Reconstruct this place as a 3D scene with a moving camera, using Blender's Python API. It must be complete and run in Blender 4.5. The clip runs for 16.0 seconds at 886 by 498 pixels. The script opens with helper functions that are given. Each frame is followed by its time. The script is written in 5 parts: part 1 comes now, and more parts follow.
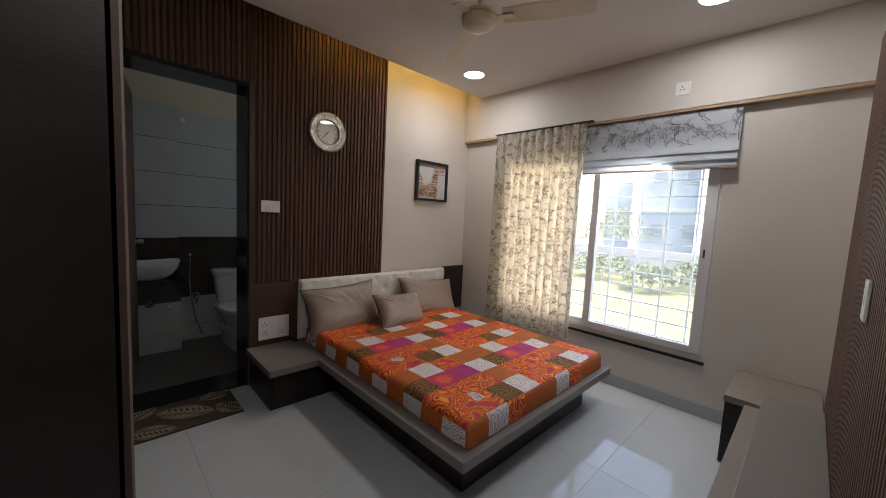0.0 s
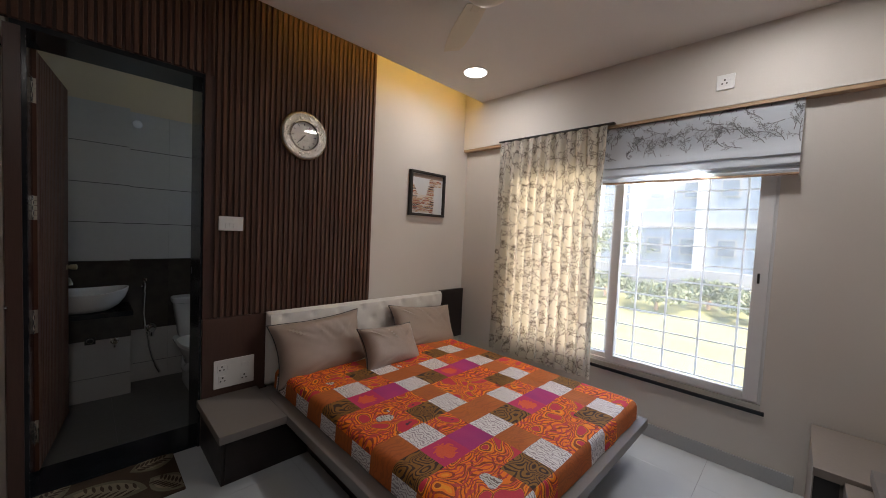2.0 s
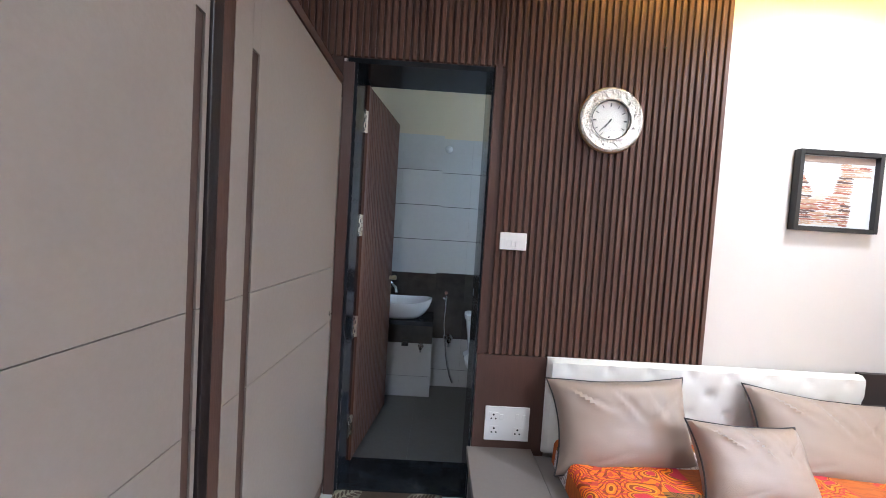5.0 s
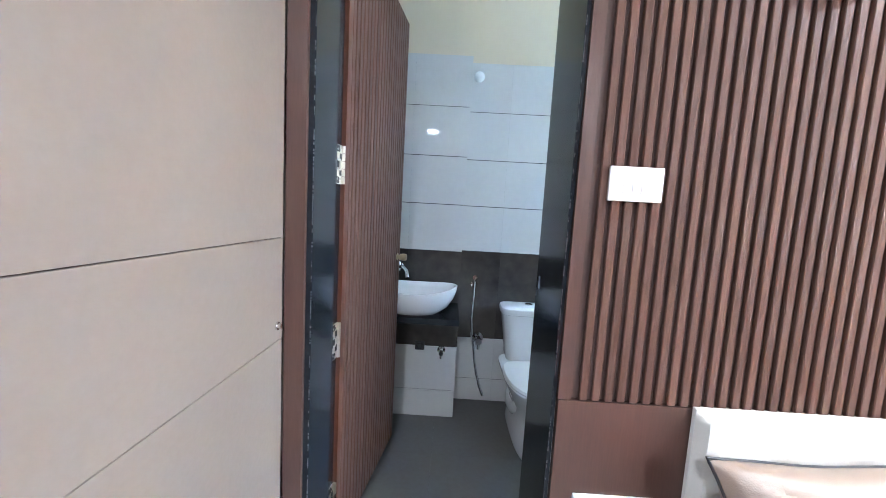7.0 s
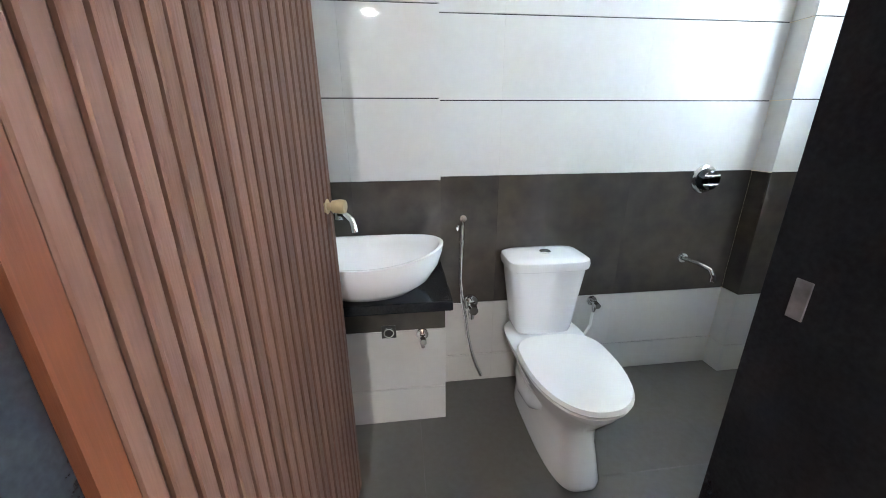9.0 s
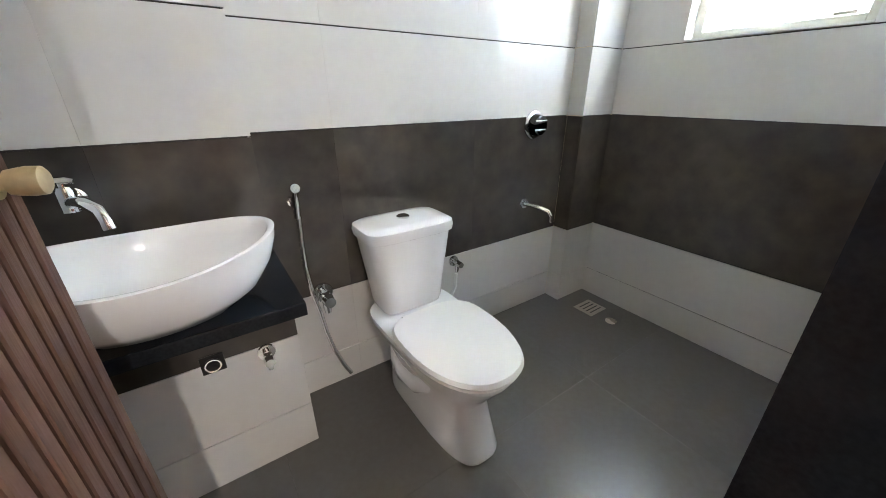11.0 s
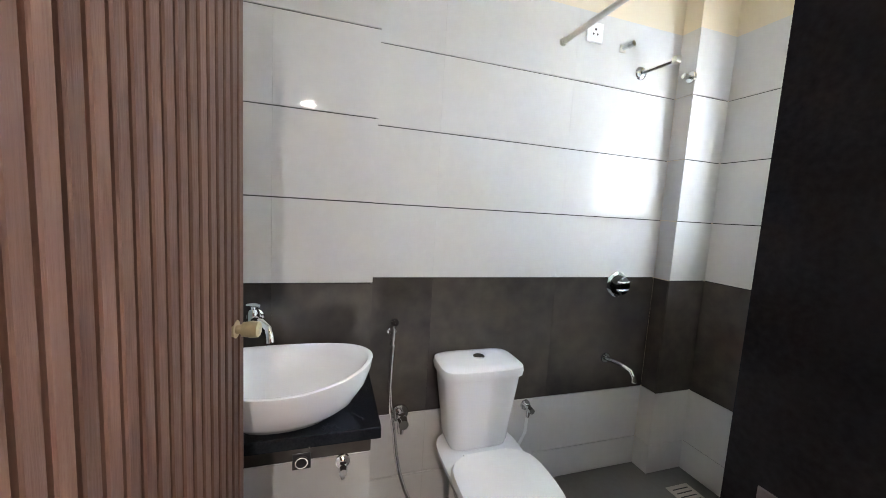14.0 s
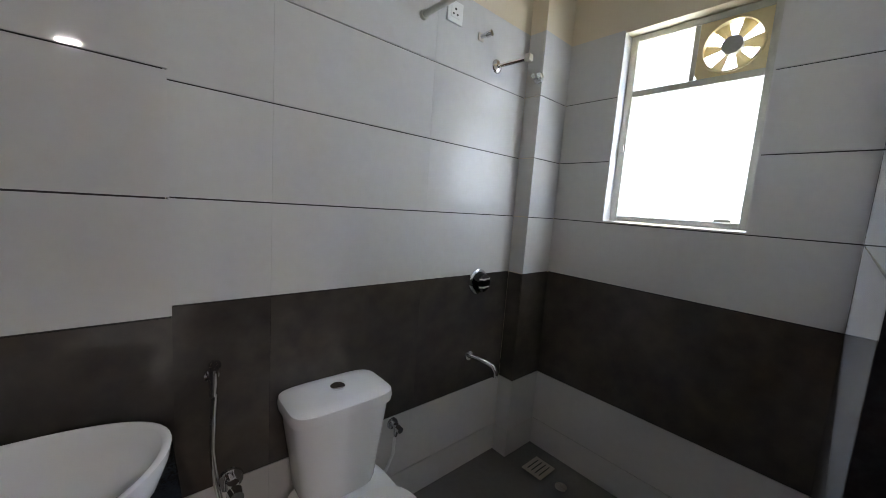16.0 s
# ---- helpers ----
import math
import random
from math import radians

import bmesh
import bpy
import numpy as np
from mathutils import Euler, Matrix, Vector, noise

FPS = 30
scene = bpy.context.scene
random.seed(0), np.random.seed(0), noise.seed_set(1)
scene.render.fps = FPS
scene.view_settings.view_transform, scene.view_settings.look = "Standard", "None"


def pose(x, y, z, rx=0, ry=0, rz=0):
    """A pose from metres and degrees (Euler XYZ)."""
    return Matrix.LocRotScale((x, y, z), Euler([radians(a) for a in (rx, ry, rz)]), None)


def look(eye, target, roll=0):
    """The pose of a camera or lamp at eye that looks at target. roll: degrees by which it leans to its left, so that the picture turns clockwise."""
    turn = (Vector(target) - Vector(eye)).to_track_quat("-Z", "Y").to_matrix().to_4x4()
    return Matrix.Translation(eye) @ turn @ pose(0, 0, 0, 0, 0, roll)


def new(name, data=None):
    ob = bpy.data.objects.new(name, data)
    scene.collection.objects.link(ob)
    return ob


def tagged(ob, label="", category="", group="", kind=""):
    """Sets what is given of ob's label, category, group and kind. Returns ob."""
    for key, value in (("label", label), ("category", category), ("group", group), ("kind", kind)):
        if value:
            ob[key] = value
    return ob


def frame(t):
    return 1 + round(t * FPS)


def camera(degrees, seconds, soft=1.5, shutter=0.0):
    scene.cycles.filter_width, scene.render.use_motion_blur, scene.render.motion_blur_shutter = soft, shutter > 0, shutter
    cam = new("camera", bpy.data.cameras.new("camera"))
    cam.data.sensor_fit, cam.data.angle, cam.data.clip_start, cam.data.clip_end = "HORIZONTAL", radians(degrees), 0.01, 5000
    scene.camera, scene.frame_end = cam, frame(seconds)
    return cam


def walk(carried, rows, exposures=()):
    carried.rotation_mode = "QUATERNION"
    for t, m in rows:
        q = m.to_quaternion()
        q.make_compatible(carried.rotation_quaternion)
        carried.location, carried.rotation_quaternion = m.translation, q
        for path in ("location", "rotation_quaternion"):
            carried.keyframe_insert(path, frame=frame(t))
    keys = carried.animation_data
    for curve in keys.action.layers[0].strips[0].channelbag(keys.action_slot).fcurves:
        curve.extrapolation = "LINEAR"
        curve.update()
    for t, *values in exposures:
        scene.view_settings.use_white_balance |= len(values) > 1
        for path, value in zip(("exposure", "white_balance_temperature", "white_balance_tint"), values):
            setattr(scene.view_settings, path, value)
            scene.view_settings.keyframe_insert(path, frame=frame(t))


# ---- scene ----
cam = camera(102.0, 16.0, soft=0.9)
PATH = [
    (0, (0.545, -0.067, 1.343), (1.936, 1.358, 1.159), 3.0),
    (0.5, (0.569, 0.042, 1.353), (2.086, 1.339, 1.222), 2.3),
    (1, (0.621, 0.116, 1.357), (2.206, 1.331, 1.253), 3.0),
    (1.5, (0.748, 0.221, 1.35), (2.309, 1.468, 1.268), 2.4),
    (2, (0.854, 0.291, 1.359), (2.268, 1.702, 1.261), 2.7),
    (2.5, (0.88, 0.333, 1.354), (2.091, 1.915, 1.178), 1.4),
    (3, (0.896, 0.452, 1.328), (1.881, 2.18, 1.118), 2.3),
    (3.5, (0.917, 0.646, 1.343), (1.731, 2.468, 1.199), 3.6),
    (4, (1.003, 0.757, 1.346), (1.524, 2.685, 1.249), 2.3),
    (4.5, (1.115, 0.842, 1.366), (1.207, 2.839, 1.29), 3.9),
    (7, (1.031, 1.837, 1.248), (0.999, 3.827, 1.048), 3.2),
    (7.5, (0.959, 2.066, 1.228), (1.036, 4.047, 0.958), 0.3),
    (8, (0.903, 2.286, 1.218), (1.113, 4.248, 0.888), 0.9),
    (8.5, (0.934, 2.545, 1.213), (1.14, 4.466, 0.696), -0.9),
    (9, (0.958, 2.728, 1.198), (1.176, 4.611, 0.56), -0.4),
    (9.5, (0.953, 2.871, 1.142), (1.556, 4.637, 0.421), 0.5),
    (10, (0.976, 3.004, 1.13), (2.009, 4.53, 0.351), -0.5),
    (12.5, (0.974, 2.918, 1.078), (1.929, 4.473, 0.259), -0.6),
    (13, (0.942, 2.842, 1.16), (1.635, 4.611, 0.536), 1.3),
    (13.5, (0.961, 2.801, 1.232), (1.56, 4.671, 0.851), 2.7),
    (14, (0.959, 2.806, 1.289), (1.56, 4.702, 1.078), 3.3),
    (14.5, (0.956, 2.841, 1.308), (1.521, 4.752, 1.14), 3.6),
    (15, (0.978, 2.944, 1.316), (1.753, 4.783, 1.178), 3.7),
    (15.5, (1.021, 3.031, 1.319), (2.183, 4.644, 1.104), 4.6),
    (16, (1.043, 3.047, 1.336), (2.354, 4.539, 1.093), 4.1),
]
# seconds, stops, kelvin, tint
EXPOSURES = [(0.0, 2.85, 6950, 14), (2.0, 2.82, 7050, 16), (3.0, 3.1, 6850, 15), (3.5, 3.4, 6450, 14), (4.0, 3.95, 6250, 14), (4.5, 4.45, 6000, 13), (7.0, 6.1, 5600, 9), (7.5, 6.08, 5800, 11), (8.0, 6.35, 6000, 12), (8.5, 6.7, 6400, 12), (9.0, 6.6, 6850, 13), (9.5, 6.6, 7000, 14), (10.0, 6.45, 7200, 15), (12.5, 6.6, 7700, 17), (13.5, 6.3, 7550, 18), (14.5, 6.0, 7300, 19), (15.0, 5.4, 7150, 19), (15.5, 5.0, 7250, 20), (16.0, 4.92, 7350, 20)]
walk(cam, [(t, look(eye, target, roll)) for t, eye, target, roll in PATH], EXPOSURES)
SKY, SUN = 0.15, 2.0
LED, LED_GLOW, COVE = 0.85, 2.0, 0.032
BATHWIN, CURTWIN, OPENWIN = 0.58, 1.1, 0.7

# ---- light ----
world = bpy.data.worlds.new("sky")
scene.world = world
world.use_nodes = True
_sky = world.node_tree.nodes.new("ShaderNodeTexSky")
_sky.sky_type, _sky.sun_disc = "NISHITA", False
_sky.sun_elevation, _sky.sun_rotation = radians(62), radians(197)
world.node_tree.links.new(_sky.outputs[0], world.node_tree.nodes["Background"].inputs[0])
world.node_tree.nodes["Background"].inputs[1].default_value = SKY


def lamp(name, kind, energy, m, color=(1, 1, 1), size=0.1, size_y=0.0, shape="DISK", spread=180):
    data = bpy.data.lights.new(name, kind)
    data.energy, data.color = energy, color
    if kind == "AREA":
        data.shape, data.size, data.spread = shape, size, radians(spread)
        if size_y:
            data.size_y = size_y
    ob = new(name, data)
    ob.matrix_world = m
    return ob


_sun = lamp("sun", "SUN", SUN, look((-0.32, -1.05, 2.06), (0, 0, 0)), (1.0, 0.95, 0.88))
_sun.data.angle = radians(0.5)


# ---- materials ----
def mat(name, color, rough=0.5, metal=0.0, vary=0.12, scale=3.0, fine=60.0, bump=0.08, coat=0.0, stretch=(1, 1, 1),
        spread=0.0, spec=0.5, second=None, dirt=0.0):
    """A surface with mottling at two scales, relief and, between alike pieces, a small change of tone."""
    m = bpy.data.materials.new(name)
    m.use_nodes = True
    t = m.node_tree
    n, l = t.nodes, t.links
    b = n["Principled BSDF"]
    b.inputs["Roughness"].default_value, b.inputs["Metallic"].default_value = rough, metal
    b.inputs["Specular IOR Level"].default_value = spec
    b.inputs["Coat Weight"].default_value = coat
    b.inputs["Coat Roughness"].default_value = 0.08
    co = n.new("ShaderNodeTexCoord")
    mp = n.new("ShaderNodeMapping")
    mp.inputs["Scale"].default_value = stretch
    l.new(co.outputs["Object"], mp.inputs["Vector"])
    info = n.new("ShaderNodeObjectInfo")
    off = n.new("ShaderNodeVectorMath")
    off.operation = "ADD"
    mul = n.new("ShaderNodeMath")
    mul.operation = "MULTIPLY"
    mul.inputs[1].default_value = 37.0
    l.new(info.outputs["Random"], mul.inputs[0])
    l.new(mp.outputs[0], off.inputs[0])
    l.new(mul.outputs[0], off.inputs[1])
    big, small = n.new("ShaderNodeTexNoise"), n.new("ShaderNodeTexNoise")
    for tex, s in ((big, scale), (small, fine)):
        tex.inputs["Scale"].default_value, tex.inputs["Detail"].default_value = s, 5.0
        l.new(off.outputs[0], tex.inputs["Vector"])
    add = n.new("ShaderNodeMix")
    add.inputs[0].default_value = 0.4
    l.new(big.outputs["Fac"], add.inputs[2])
    l.new(small.outputs["Fac"], add.inputs[3])
    ramp = n.new("ShaderNodeMapRange")
    ramp.inputs[1].default_value, ramp.inputs[2].default_value = 0.3, 0.7
    l.new(add.outputs[0], ramp.inputs[0])
    mix = n.new("ShaderNodeMix")
    mix.data_type = "RGBA"
    lo = [c * (1 - vary) for c in color] if second is None else second
    hi = [min(1, c * (1 + vary)) for c in color] if second is None else color
    mix.inputs[6].default_value, mix.inputs[7].default_value = (*lo, 1), (*hi, 1)
    l.new(ramp.outputs[0], mix.inputs[0])
    out = mix.outputs[2]
    if spread:
        hsv = n.new("ShaderNodeHueSaturation")
        rng = n.new("ShaderNodeMapRange")
        rng.inputs[3].default_value, rng.inputs[4].default_value = 1 - spread, 1 + spread
        l.new(info.outputs["Random"], rng.inputs[0])
        l.new(rng.outputs[0], hsv.inputs["Value"])
        l.new(out, hsv.inputs["Color"])
        out = hsv.outputs[0]
    l.new(out, b.inputs["Base Color"])
    rr = n.new("ShaderNodeMapRange")
    rr.inputs[3].default_value, rr.inputs[4].default_value = max(0.02, rough * 0.8), min(1, rough * 1.25)
    l.new(big.outputs["Fac"], rr.inputs[0])
    l.new(rr.outputs[0], b.inputs["Roughness"])
    if bump:
        bp = n.new("ShaderNodeBump")
        bp.inputs["Strength"].default_value, bp.inputs["Distance"].default_value = bump, 0.01
        l.new(small.outputs["Fac"], bp.inputs["Height"])
        l.new(bp.outputs[0], b.inputs["Normal"])
    return m


def glass_mat(name, color=(1, 1, 1), rough=0.0):
    m = bpy.data.materials.new(name)
    m.use_nodes = True
    b = m.node_tree.nodes["Principled BSDF"]
    b.inputs["Base Color"].default_value = (*color, 1)
    b.inputs["Transmission Weight"].default_value = 1.0
    b.inputs["Roughness"].default_value, b.inputs["IOR"].default_value = rough, 1.45
    return m


def glow_mat(name, color, strength):
    m = bpy.data.materials.new(name)
    m.use_nodes = True
    b = m.node_tree.nodes["Principled BSDF"]
    b.inputs["Base Color"].default_value = (0.8, 0.8, 0.8, 1)
    b.inputs["Emission Color"].default_value = (*color, 1)
    b.inputs["Emission Strength"].default_value = strength
    return m


WALL = mat("warm white wall paint", (0.64, 0.60, 0.555), 0.55, vary=0.03, scale=1.5, fine=220, bump=0.05)
CREAM = mat("cream wall paint", (0.72, 0.62, 0.46), 0.6, vary=0.03, scale=1.5, fine=200, bump=0.05)
CEIL = mat("white ceiling paint", (0.72, 0.69, 0.65), 0.7, vary=0.02, scale=1.2, fine=180, bump=0.04)
MARBLE = mat("polished pale floor tile", (0.56, 0.60, 0.63), 0.02, vary=0.04, scale=1.6, fine=9, bump=0.0)
SKIRT = mat("grey skirting tile", (0.42, 0.43, 0.44), 0.2, vary=0.05)
WALNUT = mat("walnut slat veneer", (0.140, 0.077, 0.057), 0.50, spec=0.18, second=(0.085, 0.044, 0.032), scale=2.2, fine=26, stretch=(9, 9, 0.5), bump=0.12, spread=0.16)
GROOVE = mat("dark groove backing", (0.070, 0.039, 0.030), 0.6, vary=0.2)
BROWN = mat("dark walnut laminate", (0.095, 0.05, 0.038), 0.36, second=(0.065, 0.034, 0.027), scale=2.0, fine=30, stretch=(7, 7, 0.6), bump=0.06)
WENGE = mat("wenge laminate", (0.022, 0.014, 0.013), 0.4, second=(0.013, 0.009, 0.009), scale=2.0, fine=30, stretch=(0.7, 6, 6), bump=0.06)
REDWOOD = mat("reddish edge band", (0.105, 0.034, 0.016), 0.35, vary=0.25, scale=3, fine=40, stretch=(8, 8, 0.5), bump=0.05)
TAUPE = mat("taupe stone laminate", (0.25, 0.212, 0.187), 0.45, vary=0.06, scale=2.5, fine=70, bump=0.05)
TAUPE_D = mat("grey taupe laminate", (0.205, 0.184, 0.176), 0.42, vary=0.05, scale=2.5, fine=70, bump=0.04)
GRANITE = mat("black granite", (0.022, 0.026, 0.032), 0.15, second=(0.006, 0.008, 0.011), scale=11, fine=160, bump=0.015, spec=0.3)
CHIP = mat("chipped granite edge", (0.15, 0.15, 0.155), 0.6, second=(0.016, 0.016, 0.02), scale=40, fine=120, bump=0.3)
TILE_W = mat("glossy ivory wall tile", (0.62, 0.61, 0.59), 0.042, spec=0.18, vary=0.04, scale=2.2, fine=30, bump=0.0, spread=0.004)
TILE_D = mat("dark brown stone tile", (0.100, 0.085, 0.074), 0.15, second=(0.042, 0.037, 0.034), scale=2.2, fine=14, bump=0.02, spread=0.012)
GROUT = mat("dark grout", (0.03, 0.028, 0.026), 0.9)
SLATE = mat("grey matt bathroom floor", (0.132, 0.129, 0.124), 0.33, second=(0.104, 0.094, 0.082), scale=1.6, fine=40, bump=0.03, spread=0.008)
CERAMIC = mat("white glazed ceramic", (0.86, 0.87, 0.88), 0.06, vary=0.005, bump=0.0, coat=0.3)
PLASTIC = mat("white plastic", (0.80, 0.80, 0.78), 0.3, vary=0.01, bump=0.0)
CHROME = mat("chrome", (0.78, 0.79, 0.80), 0.07, metal=1.0, vary=0.02, bump=0.0)
STEEL = mat("brushed steel", (0.62, 0.58, 0.50), 0.28, metal=1.0, vary=0.12, bump=0.05)
BRASS = mat("antique brass", (0.55, 0.42, 0.22), 0.3, metal=1.0, vary=0.12, bump=0.03)
BLACK = mat("black paint", (0.012, 0.011, 0.011), 0.4, bump=0.02)
WHITE_FR = mat("white powder-coated frame", (0.72, 0.73, 0.74), 0.35, vary=0.03, bump=0.02)
ALU = mat("old aluminium frame", (0.55, 0.54, 0.48), 0.4, metal=0.4, vary=0.12, scale=9, bump=0.06)
LEATHER = mat("white leatherette", (0.74, 0.72, 0.68), 0.35, vary=0.03, scale=6, fine=240, bump=0.12)
SATIN = mat("taupe satin cloth", (0.33, 0.255, 0.21), 0.36, vary=0.04, scale=5, fine=300, bump=0.15)
NAVY = mat("black satin piping", (0.03, 0.03, 0.035), 0.45, vary=0.1)
FAN_C = mat("cream enamel", (0.66, 0.58, 0.44), 0.3, vary=0.03, bump=0.01)
GLASS = glass_mat("clear window glass")


def hazed_glass(name, haze):
    """Clear glass with a thin milky veil that imitates glare haze over the bright view."""
    m = glass_mat(name)
    n, l = m.node_tree.nodes, m.node_tree.links
    film, mx = n.new("ShaderNodeBsdfTranslucent"), n.new("ShaderNodeMixShader")
    film.inputs["Color"].default_value = (0.82, 0.84, 0.86, 1)
    patches, rng = n.new("ShaderNodeTexNoise"), n.new("ShaderNodeMapRange")
    patches.inputs["Scale"].default_value = 2.5
    rng.inputs[3].default_value, rng.inputs[4].default_value = haze * 0.6, haze * 1.4
    l.new(patches.outputs["Fac"], rng.inputs[0])
    l.new(rng.outputs[0], mx.inputs[0])
    l.new(n["Principled BSDF"].outputs[0], mx.inputs[1])
    l.new(film.outputs[0], mx.inputs[2])
    l.new(mx.outputs[0], n["Material Output"].inputs["Surface"])
    return m


# veil strength is a share of white mixed in for the haze
HAZED = hazed_glass("hazed window glass", 0.08)
FROST = glass_mat("frosted glass", (0.97, 0.98, 1.0), 0.5)
_t = FROST.node_tree
_tr, _mx = _t.nodes.new("ShaderNodeBsdfTranslucent"), _t.nodes.new("ShaderNodeMixShader")
_tr.inputs["Color"].default_value = (0.93, 0.95, 0.97, 1)
_mx.inputs[0].default_value = 0.85
_t.links.new(_t.nodes["Principled BSDF"].outputs[0], _mx.inputs[1])
_t.links.new(_tr.outputs[0], _mx.inputs[2])
_t.links.new(_mx.outputs[0], _t.nodes["Material Output"].inputs["Surface"])
SILVER = mat("embossed silver rim", (0.62, 0.60, 0.55), 0.25, metal=0.7, vary=0.35, scale=40, fine=120, bump=0.6)
PAPER = mat("pale dial paper", (0.50, 0.47, 0.42), 0.5, vary=0.05)
MATBOARD = mat("pale grey print paper", (0.60, 0.61, 0.63), 0.5, vary=0.02)
RUSTRED = mat("rust red print ink", (0.34, 0.12, 0.08), 0.6, vary=0.3, scale=30)
TAN = mat("tan print ink", (0.45, 0.30, 0.20), 0.6, vary=0.3, scale=30)
GRASS = mat("dry grass", (0.16, 0.18, 0.06), 0.9, second=(0.25, 0.23, 0.10), scale=0.6, fine=14, bump=0.4)
LEAF = mat("pale bush leaves", (0.15, 0.17, 0.08), 0.6, second=(0.20, 0.21, 0.11), scale=4, fine=30, bump=0.3)
CONCRETE = mat("pale concrete", (0.32, 0.305, 0.28), 0.9, vary=0.12, scale=1.0, fine=20, bump=0.2)
BLDG = mat("grey-blue painted render", (0.25, 0.275, 0.31), 0.8, vary=0.08, scale=0.4, fine=6)
BLDG_W = mat("far window glass", (0.13, 0.15, 0.18), 0.15, vary=0.2)


# ---- mesh helpers ----
def bm_box(bm, x0, x1, y0, y1, z0, z1, bevel=0.0, seg=2):
    r = bmesh.ops.create_cube(bm, size=1.0)
    bmesh.ops.scale(bm, vec=(x1 - x0, y1 - y0, z1 - z0), verts=r["verts"])
    bmesh.ops.translate(bm, vec=((x0 + x1) / 2, (y0 + y1) / 2, (z0 + z1) / 2), verts=r["verts"])
    if bevel:
        edges = {e for v in r["verts"] for e in v.link_edges}
        bmesh.ops.bevel(bm, geom=list(edges), offset=bevel, segments=seg, affect="EDGES", profile=0.6)
    return bm


def box(x0, x1, y0, y1, z0, z1, bevel=0.0, seg=2):
    return bm_box(bmesh.new(), x0, x1, y0, y1, z0, z1, bevel, seg)


def loft(bm, rings, cap0=True, cap1=True):
    rows = [[bm.verts.new(p) for p in r] for r in rings]
    n = len(rows[0])
    for a, b in zip(rows, rows[1:]):
        for i in range(n):
            bm.faces.new((a[i], a[(i + 1) % n], b[(i + 1) % n], b[i]))
    if cap0:
        bm.faces.new(rows[0][::-1])
    if cap1:
        bm.faces.new(rows[-1])
    return bm


def ring(cx, cy, z, rx, ry, n=32, p=2.0):
    """A superellipse in a level plane."""
    pts = []
    for i in range(n):
        a = 2 * math.pi * i / n
        c, s = math.cos(a), math.sin(a)
        pts.append((cx + rx * math.copysign(abs(c) ** (2 / p), c), cy + ry * math.copysign(abs(s) ** (2 / p), s), z))
    return pts


def tube(points, radius, n=10, cap=True):
    """A round tube along a line of points; radius may be a list."""
    bm = bmesh.new()
    pts = [Vector(p) for p in points]
    rings, side = [], None
    for i, p in enumerate(pts):
        d = (pts[min(i + 1, len(pts) - 1)] - pts[max(i - 1, 0)]).normalized()
        if side is None:
            side = d.orthogonal().normalized()
        side = (side - d * side.dot(d)).normalized()
        up = d.cross(side)
        r = radius[i] if isinstance(radius, (list, tuple)) else radius
        rings.append([p + side * (r * math.cos(2 * math.pi * k / n)) + up * (r * math.sin(2 * math.pi * k / n)) for k in range(n)])
    return loft(bm, rings, cap, cap)


def mesh_of(name, bm, material, smooth=False):
    bmesh.ops.recalc_face_normals(bm, faces=bm.faces)
    me = bpy.data.meshes.new(name)
    bm.to_mesh(me)
    bm.free()
    if material:
        me.materials.append(material)
    if smooth:
        me.shade_smooth()
        me.set_sharp_from_angle(angle=radians(40))
    return me


def part(name, bm, material, parent, label="", smooth=False):
    """One mesh under a thing or a part. Its mesh is given in the world's coordinates."""
    ob = new(name, mesh_of(name, bm, material, smooth))
    ob.parent = parent
    top = parent
    while top.parent is not None:
        top = top.parent
    if parent.parent is None:
        ob.matrix_parent_inverse = top.matrix_basis.inverted()
    return tagged(ob, label)


def solid(name, bm, material, label, category, kind="", group="", smooth=False):
    return tagged(new(name, mesh_of(name, bm, material, smooth)), label, category, group, kind)


def thing(name, at, label, category, group="", kind=""):
    ob = new(name)
    ob.empty_display_size = 0.05
    ob.matrix_basis = Matrix.Translation(at)
    return tagged(ob, label, category, group, kind)


def piece(name, mesh, parent, at):
    """A piece on shared mesh data at a place in the world; its parent is a thing at top level."""
    ob = new(name, mesh)
    ob.parent = parent
    ob.matrix_basis = Matrix.Translation(Vector(at) - parent.matrix_basis.translation)
    return ob


# ---- structure: bedroom ----
NY, BACK = 2.78, 3.02          # both faces of the wall between bedroom and bathroom
EX, SY = 3.64, -0.23           # east and south walls
CZ, TOP = 2.62, 2.86           # hung ceiling, slab
DX0, DX1, DZ = 0.612, 1.345, 2.192   # stone door frame, outside
FB = -0.06                     # bathroom floor


def wall(name, boxes, material, label="plain painted wall"):
    bm = bmesh.new()
    for b in boxes:
        bm_box(bm, *b)
    return solid(name, bm, material, label, "wall", "structure")


wall("wall_north", [(-0.12, DX0, NY, BACK - 0.01, -0.15, TOP), (DX1, EX, NY, BACK - 0.01, -0.15, TOP), (DX0, DX1, NY, BACK - 0.01, DZ, TOP)], WALL, "warm white painted wall behind the bed")
WY0, WY1, WZ0, WZ1 = 0.40, 2.20, 0.40, 1.90
wall("wall_east", [(EX, EX + 0.2, SY - 0.2, WY0, -0.15, TOP), (EX, EX + 0.2, WY1, NY, -0.15, TOP), (EX, EX + 0.2, WY0, WY1, -0.15, WZ0), (EX, EX + 0.2, WY0, WY1, WZ1, TOP)], WALL, "warm white painted wall with a wide window")
solid("window_beam", box(3.575, EX - 0.002, SY + 0.002, NY - 0.003, 2.19, TOP), WALL, "painted beam running above the window", "beam", "structure")
